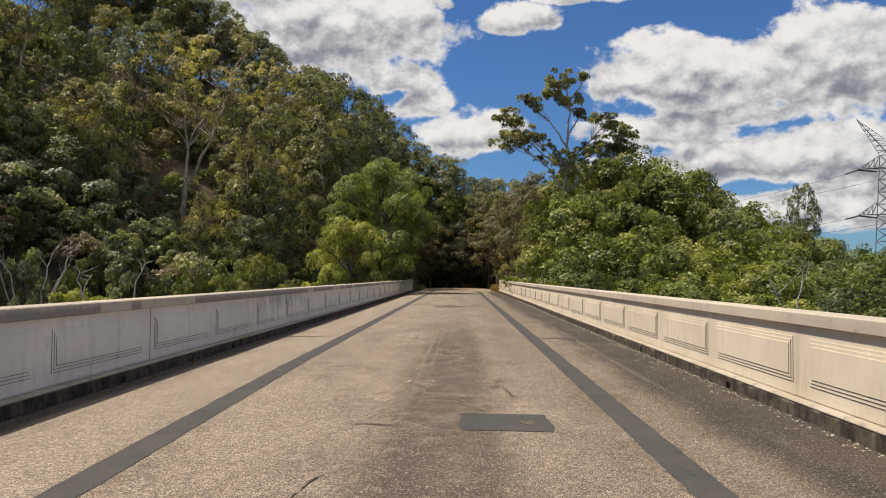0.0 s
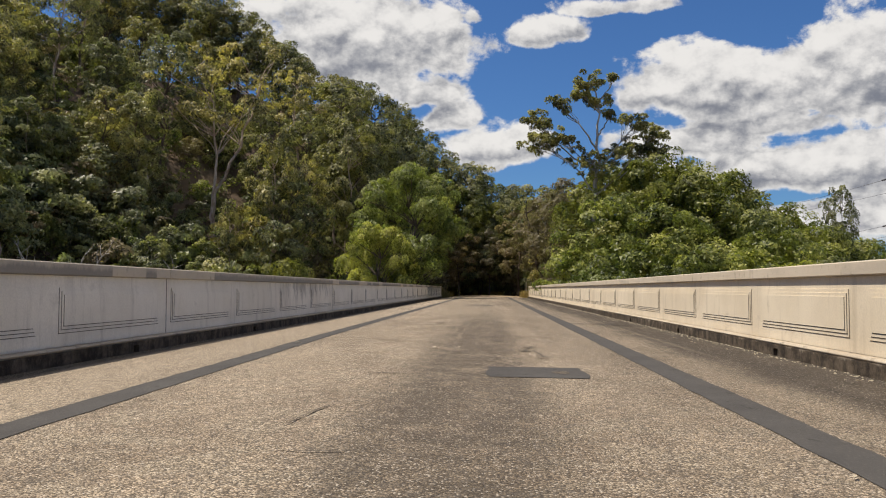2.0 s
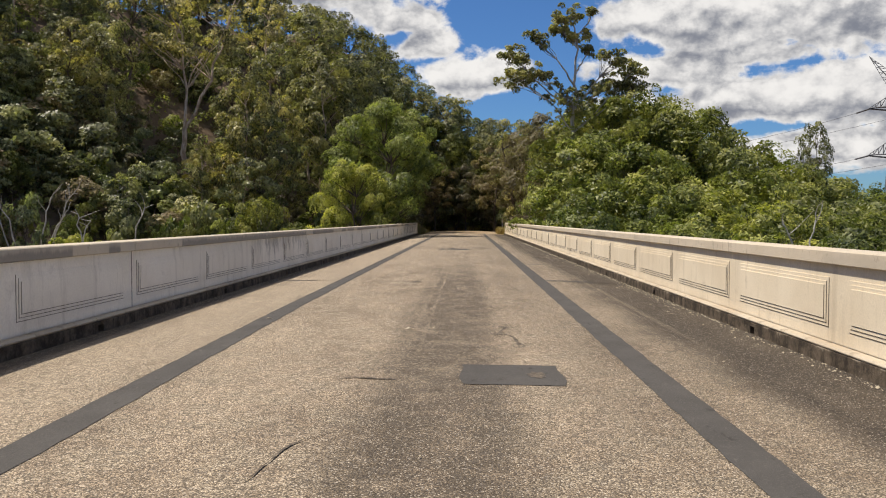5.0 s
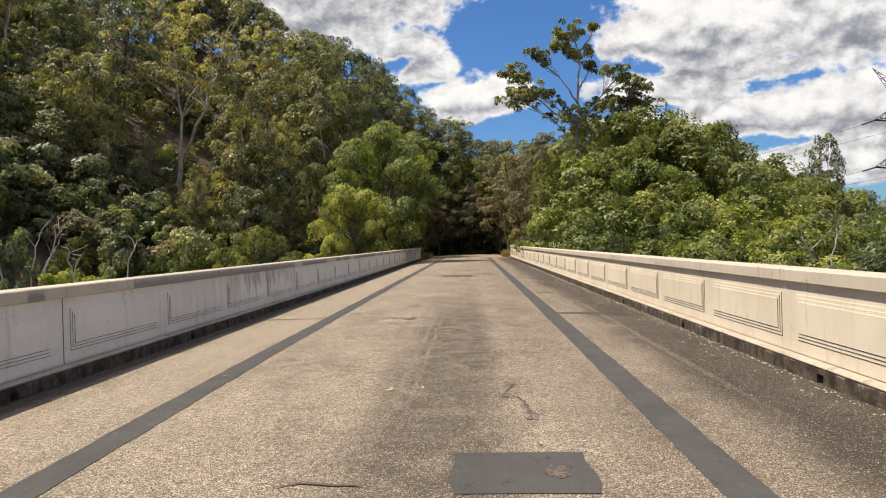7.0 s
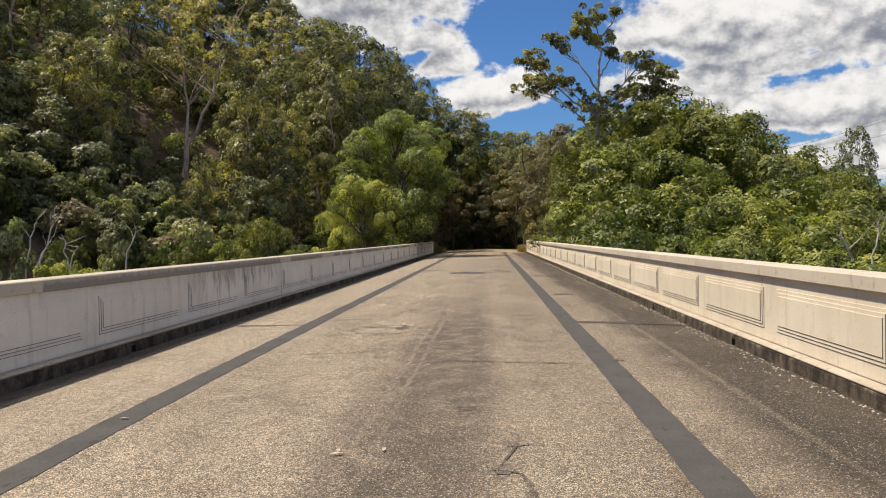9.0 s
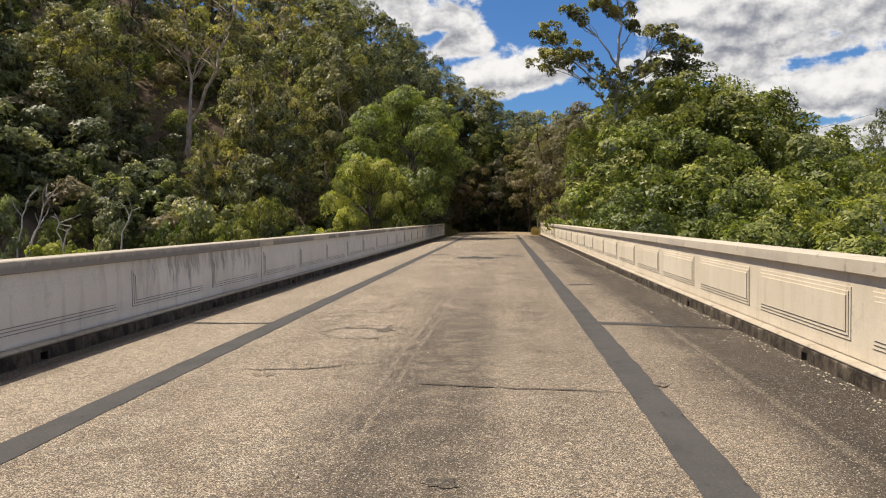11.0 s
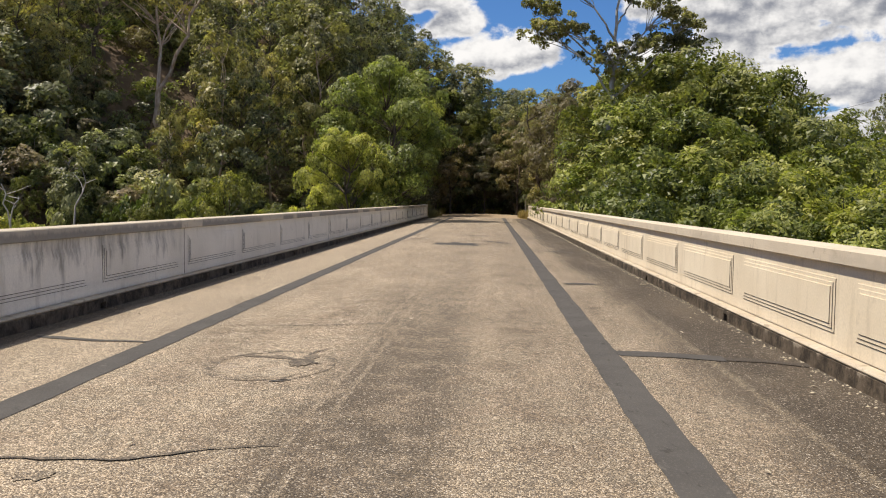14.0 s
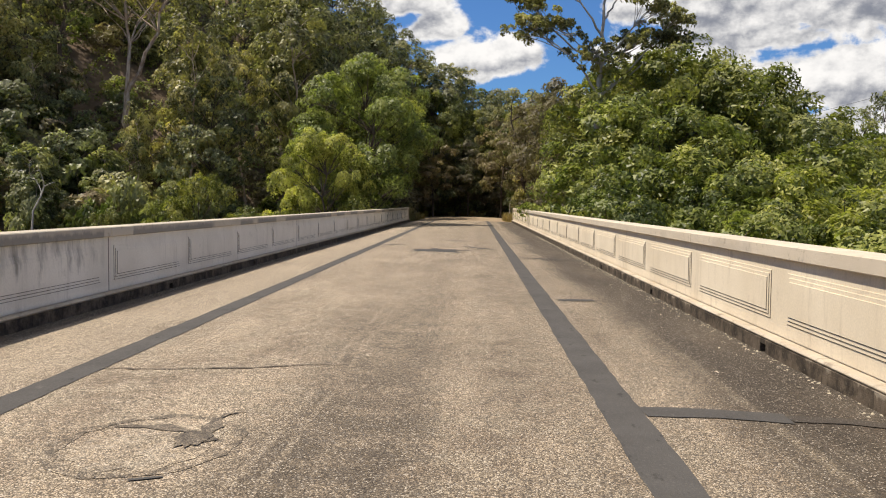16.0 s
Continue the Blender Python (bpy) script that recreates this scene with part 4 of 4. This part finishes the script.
    for k in range(30):
        plant(("bush_a", "sapling", "bush_c", "bush_a", "sapling")[k % 5], -37.5 - 0.55 * k, dice.uniform(58, 67), size=dice.uniform(1.1, 1.7))
    for k in range(7):
        plant("round_c", -40 - 2.2 * k, 67 + 2.5 * (k % 3), top=4.5 + 1.2 * (k % 3), wide=0.9)
    for k, (x, y) in enumerate(((-46, 73), (-50, 79), (-43, 70), (-54, 86), (-40.5, 74), (-48, 68), (-52, 74), (-45, 78))):
        plant(("gum_c", "gum_a")[k % 2], x, y, size=dice.uniform(0.6, 0.8))
    for k in range(12):
        plant(("bush_d", "bush_a", "bush_d")[k % 3], (-6.9 if k % 2 else 7.4) + dice.uniform(-0.6, 0.6), 95.5 + 2.0 * k, size=dice.uniform(0.7, 1.1))
    # the saddle behind the bend, and the ridge
    for k in range(17):
        plant(dice.choice(("gum_a", "gum_c", "gum_d", "round_d")), -14 + 2.0 * k + dice.uniform(-1, 1), dice.uniform(121, 142), size=dice.uniform(0.6, 0.85))
    for k in range(16):
        plant(dice.choice(("gum_a", "gum_c", "gum_d")), -58 + 2.5 * k + dice.uniform(-1, 1), dice.uniform(114, 126), size=dice.uniform(0.85, 1.05), wide=1.15)
    # the wooded hillside
    placed = []
    def clear(x, y, gap):
        if any((x - a) ** 2 + (y - b) ** 2 < gap * gap for a, b in placed):
            return False
        placed.append((x, y))
        return True
    made = 0
    for _ in range(6000):
        x, y = dice.uniform(-82, 16), dice.uniform(74, 150)
        if -x > 0.74 * y or (x > -13 and y < 104) or abs(x - MID) < 7 and y < 120:
            continue
        if abs(x + 28 * (y - 5) / 80) < 3.2 and y < 84:
            continue
        if -x < 0.2 * y and y < 88 or not clear(x, y, 5.4 if y < 112 else 5.8):
            continue
        if bare_slope(x, y) and dice.random() < 0.35:
            continue
        plant(dice.choice(("gum_a", "gum_b", "gum_c", "gum_d", "gum_a", "gum_c", "round_d")), x, y, size=dice.uniform(0.65, 1.02))
        made += 1
        if made > 76:
            break
    for _ in range(400):
        x, y = dice.uniform(38, 110), dice.uniform(86, 160)
        if x > 0.70 * y or not clear(x, y, 8.5):
            continue
        plant(dice.choice(("round_d", "round_d", "gum_c")), x, y, top=3 + dice.uniform(-1.0, 1.2) + 0.02 * (y - 80))
    made = 0
    placed.clear()
    for _ in range(4000):
        x, y = dice.uniform(-60, -9), dice.uniform(69, 106)
        if -x > 0.64 * y or not clear(x, y, 1.9) or bare_slope(x, y) and dice.random() < 0.6:
            continue
        plant(dice.choice(("bush_a", "bush_c", "bush_a", "bush_c", "bush_b", "bush_d")), x, y, size=dice.uniform(0.6, 1.35))
        made += 1
        if made > 120:
            break


plant_all()


def undergrowth():
    """Low herbs, bracken and saplings over the slope, too many to count."""
    rnd, rng = random.Random(77), np.random.default_rng(77)
    for name, leaf, count, tall, seed in (("undergrowth", LEAF_GREY, 420, 0.9, 1), ("bracken", LEAF_DRY, 260, 0.6, 2), ("saplings", LEAF_SHRUB, 260, 1.3, 3)):
        clumps = []
        while len(clumps) < count:
            x, y = rnd.uniform(-58, 13), rnd.uniform(66, 126)
            if -x > 0.64 * y or abs(x - MID) < 9.0 and y < 119:
                continue
            clumps.append((x, y, land(x, y) + tall * rnd.uniform(0.2, 0.6), tall * rnd.uniform(0.6, 1.2), 0.0, 0.0, 0.5))
        ob = new(name, leaves_mesh(name, rng, clumps, 60, 0.30, -0.2, leaf, 0.7))
        tagged(ob, "low mixed undergrowth on the wooded slope", "undergrowth", kind="stuff")


undergrowth()


def dead_branches():
    for k, (x, y, h, lean, bark_mat) in enumerate(((-22.5, 72, 4.6, 0.35, BARK_GREY), (-26.5, 74, 4.2, 0.6, BARK_GREY), (-30, 72, 4.6, 0.5, BARK_GREY), (-16.5, 77, 4.4, -0.9, BARK_GREY),
                                                 (8.0, 96, 11.5, 0.25, BARK_DARK), (5.9, 108, 13, -0.3, BARK_DARK), (18.5, 55, 6.4, 0.4, BARK_GREY), (23, 60, 8, -0.4, BARK_GREY))):
        z = land(x, y)
        ob = thing("dead_tree", "bare bleached dead branches rising from the scrub" if bark_mat is BARK_GREY else "leafless dark dead tree with forked limbs", "dead tree", pose(x, y, z - 0.1, 0, 0, 37 * k), "dead trees")
        part("trunk", dead_kind(70 + k, h, bark_mat, lean=lean), ob)


dead_branches()


def bare_shrub(seed, x, y, tops):
    """Bleached leafless stems that arch up out of the scrub; tops: (x offset, y offset, height, sag)."""
    rnd = random.Random(seed)
    z = land(x, y)
    ob = thing("bare_shrub", "bleached leafless branches arching out of the scrub", "dead shrub", pose(x, y, 0), "dead trees")
    for dx, dy, high, sag in tops:
        base = Vector((dx * 0.15, dy * 0.15, z - 0.3))
        knee = Vector((dx * 0.35 + rnd.uniform(-0.3, 0.3), dy * 0.4, -0.9))
        tip = Vector((dx, dy, high))
        line = [base, base.lerp(knee, 0.6) + Vector((rnd.uniform(-0.4, 0.4), 0, 0)), knee]
        for k in range(1, 7):
            t = k / 6
            line.append(knee.lerp(tip, t) + Vector((rnd.uniform(-0.16, 0.16), 0, sag * math.sin(math.pi * t) + rnd.uniform(-0.12, 0.12))))
        wood = Wood()
        wood.limb(line, 0.08, 0.024, 6)
        for k in (5, 6, 7):
            root = line[k]
            twig = root + Vector((rnd.uniform(-1.4, 1.4), rnd.uniform(-0.5, 0.5), rnd.uniform(0.2, 1.5)))
            wood.limb(bent(rnd, root, twig, 0.15, 4), 0.032, 0.012, 5)
        part("stem", wood.mesh(BARK_GREY), ob)


bare_shrub(3, -31.5, 61.5, [(-4.5, 0.5, 4.6, 0.9), (-3.0, -0.6, 3.0, 1.2), (1.5, 0.3, 3.2, 1.0), (3.8, -0.4, 3.6, 1.3), (2.4, 0.6, 1.9, 0.6)])
bare_shrub(4, -24.6, 62.5, [(1.3, 0.2, 2.6, 0.9)])
bare_shrub(5, -27.8, 62.0, [(-0.8, 0.3, 2.4, 0.4), (0.6, -0.2, 1.6, 0.3)])
bare_shrub(6, 20.5, 50.5, [(1.2, 0.2, 1.9, 0.3), (-1.0, 0.0, 1.5, 0.4)])


# ---- verge of the track ----
def grass_tuft(name, seed, count, radius, tall, mat):
    rnd = random.Random(seed)
    pts, faces = [], []
    for _ in range(count):
        a, q = rnd.uniform(0, 6.283), radius * math.sqrt(rnd.random())
        x, y = q * math.cos(a), q * math.sin(a)
        h = tall * rnd.uniform(0.5, 1.1)
        b = rnd.uniform(0, 6.283)
        lx, ly = math.cos(b) * h * 0.35, math.sin(b) * h * 0.35
        wx, wy = -math.sin(b) * 0.012, math.cos(b) * 0.012
        i = len(pts)
        pts += [(x - wx, y - wy, -0.05), (x + wx, y + wy, -0.05), (x + lx * 0.4 + wx, y + ly * 0.4 + wy, h * 0.6), (x + lx * 0.4 - wx, y + ly * 0.4 - wy, h * 0.6), (x + lx, y + ly, h)]
        faces += [(i, i + 1, i + 2, i + 3), (i + 3, i + 2, i + 4)]
    return mesh_of(name, pts, faces, [mat])


def verge():
    kinds = [grass_tuft("grass_tuft", s, 170, 0.5, 0.75, GRASS) for s in (1, 2, 3)]
    rnd = random.Random(9)
    first = None
    spots = [(5.1 + rnd.uniform(-0.4, 2.6), 94.2 + rnd.uniform(0, 12)) for _ in range(34)] + [(-4.9 - rnd.uniform(-0.5, 2.6), 94.2 + rnd.uniform(0, 14)) for _ in range(30)] + [(rnd.uniform(-6, 7), 118 + rnd.uniform(0, 6)) for _ in range(16)]
    for k, (x, y) in enumerate(spots):
        ob = new("grass_tuft", kinds[k % 3])
        ob.matrix_basis = pose(x, y, max(land(x, y), -0.3 if abs(x) > 5.6 else road_z(x) - 0.02), 0, 0, rnd.uniform(0, 360)) @ Matrix.Diagonal((1, 1, rnd.uniform(0.5, 1.2), 1))
        tagged(ob, "tuft of dry straw-coloured roadside grass", "grass", "roadside grass")
    post = thing("marker_post", "thin weathered pale timber post by the track", "post", pose(5.1, 101, road_z(5.1) - 0.02))
    part("shaft", block("shaft", -0.05, 0.05, -0.05, 0.05, -0.3, 1.75, BARK_GREY, 0.012), post)
    part("cap", block("cap", -0.06, 0.06, -0.06, 0.06, 1.751, 1.80, BARK_GREY, 0.01), post)


verge()


# ---- pylon and its lines ----
def pylon():
    base = Vector((140, 269, 0))
    yaw = -27.5
    ground = land(base.x, base.y)
    tower = thing("lattice_pylon", "grey steel lattice transmission tower with two horned peaks", "pylon", pose(base.x, base.y, 0, 0, 0, yaw))
    def bars(name, pairs, r, mat=STEEL):
        w = Wood()
        for a, b in pairs:
            w.limb([a, b], r, r, 4)
        part(name, w.mesh(mat), tower)
    def half(z):
        return 3.9 + (41.9 - z) * 0.047
    corners = [(1, 0), (0, 1), (-1, 0), (0, -1)]
    levels = [ground - 0.5] + list(np.linspace(2, 41.9, 11))
    for cx, cy in corners:
        bars("leg", [((cx * half(a), cy * half(a), a), (cx * half(b), cy * half(b), b)) for a, b in zip(levels, levels[1:])], 0.20)
    for k in range(4):
        (ax, ay), (bx, by) = corners[k], corners[(k + 1) % 4]
        pairs = []
        for a, b in zip(levels, levels[1:]):
            pa, pb = Vector((ax * half(a), ay * half(a), a)), Vector((bx * half(a), by * half(a), a))
            qa, qb = Vector((ax * half(b), ay * half(b), b)), Vector((bx * half(b), by * half(b), b))
            pairs += [(pa, qb), (pb, qa), (qa, qb)]
        bars("bracing", pairs, 0.10)
    for s in (-1, 1):
        pairs = []
        feet = [Vector((-s * 3.6, 0, 41.9)), Vector((s * 3.9, 0, 41.9)), Vector((s * 1.2, 2.4, 41.9)), Vector((s * 1.2, -2.4, 41.9))]
        tip = Vector((s * 10.6, 0, 54.3))
        pairs += [(f, tip) for f in feet]
        for k in range(1, 7):
            t, u = k / 7, (k - 0.5) / 7
            pairs += [(feet[0].lerp(tip, u), feet[1].lerp(tip, t)), (feet[2].lerp(tip, u), feet[3].lerp(tip, t)), (feet[1].lerp(tip, u), feet[2].lerp(tip, t)), (feet[0].lerp(tip, t), feet[3].lerp(tip, t))]
        bars("horn", pairs, 0.11)
        for z, up in ((37.8, 4.1), (22.7, 4.2)):
            tip = Vector((s * 10.2, 0, z))
            roots = [Vector((s * half(z), 0, z)), Vector((s * 1.0, 2.6, z)), Vector((s * 1.0, -2.6, z)), Vector((s * half(z + up), 0, z + up))]
            pairs = [(q, tip) for q in roots] + [(roots[3].lerp(tip, k / 4), roots[0].lerp(tip, k / 4)) for k in (1, 2, 3)] + [(roots[3].lerp(tip, k / 4), roots[0].lerp(tip, (k + 1) / 4)) for k in (0, 1, 2)]
            bars("crossarm", pairs, 0.17)
    turn = pose(base.x, base.y, 0, 0, 0, yaw)
    far_ahead, far_right = Vector((55, 520, 40)), Vector((420, 190, 40))
    for s in (-1, 1):
        for z in (37.8, 22.7):
            tip = turn @ Vector((s * 10.2, 0, z - 0.3))
            for goal in (far_ahead, far_right):
                end = goal + Vector((s * 5, s * 8, z - 38))
                d = (end - tip).normalized()
                w = Wood()
                w.limb([tip, tip + d * 2.0 + Vector((0, 0, -0.3)), tip + d * 5.5 + Vector((0, 0, -0.8))], 0.26, 0.26, 6)
                string = new("insulator_string", w.mesh(CABLE))
                tagged(string, "dark insulator string at a pylon arm", "insulator", "insulator strings")
                w = Wood()
                a = tip + d * 5.5 + Vector((0, 0, -0.8))
                w.limb([a.lerp(end, k / 24) + Vector((0, 0, -7.0 * 4 * (k / 24) * (1 - k / 24))) for k in range(25)], 0.06, 0.06, 4)
                line = new("power_line", w.mesh(CABLE))
                tagged(line, "thin dark sagging power line", "cable", "power lines")


pylon()


# ---- litter on the deck ----
def litter():
    rnd = random.Random(21)
    spots = [(-0.02, 12.43), (-0.01, 12.33), (0.33, 12.46), (-2.3, 13.76), (0.35, 24.13), (3.94, 23.95), (-3.65, 24.64)]
    spots += [(rnd.uniform(4.3, 4.88), rnd.uniform(3, 40)) for _ in range(60)] + [(rnd.uniform(-4.4, 4.5), rnd.uniform(4, 50)) for _ in range(30)]
    for k, (x, y) in enumerate(spots):
        size = rnd.uniform(0.035, 0.06) if k < 7 else rnd.uniform(0.012, 0.035)
        a = rnd.uniform(0, 180)
        pts = [(-size, 0, 0.004), (-size * 0.3, size * 0.3, 0.012), (size * 0.5, size * 0.25, 0.01), (size, 0, 0.004), (size * 0.4, -size * 0.25, 0.012), (-size * 0.4, -size * 0.28, 0.006)]
        pts += [(q[0], q[1], q[2] - 0.004) for q in pts]
        faces = [(0, 5, 4, 3, 2, 1), (6, 7, 8, 9, 10, 11)] + [(i, (i + 1) % 6, 6 + (i + 1) % 6, 6 + i) for i in range(6)]
        ob = new("dry_leaf", mesh_of("dry_leaf", pts, faces, [LITTER]))
        ob.matrix_basis = pose(x, y, road_z(x) + 0.012, 0, 0, a)
        tagged(ob, "pale curled dry leaf lying on the road", "leaf", "fallen leaves")


litter()


def grit():
    """Pale flecks of gravel gathered along the sunlit kerb."""
    rnd = random.Random(44)
    pts, faces = [], []
    for _ in range(800):
        x, y, q = 4.91 - abs(rnd.gauss(0, 0.10)), rnd.uniform(6, 60), rnd.uniform(0.006, 0.022)
        a, i, z = rnd.uniform(0, 6.28), len(pts), road_z(x)
        for k in range(4):
            pts.append((x + q * math.cos(a + 1.57 * k), y + q * rnd.uniform(0.6, 1.2) * math.sin(a + 1.57 * k), z))
        pts.append((x, y, z + q * 0.7))
        faces += [(i + k, i + (k + 1) % 4, i + 4) for k in range(4)]
    ob = new("grit", mesh_of("grit", pts, faces, [LITTER]))
    tagged(ob, "pale gravel flecks gathered along the kerb", "grit", kind="stuff")


grit()
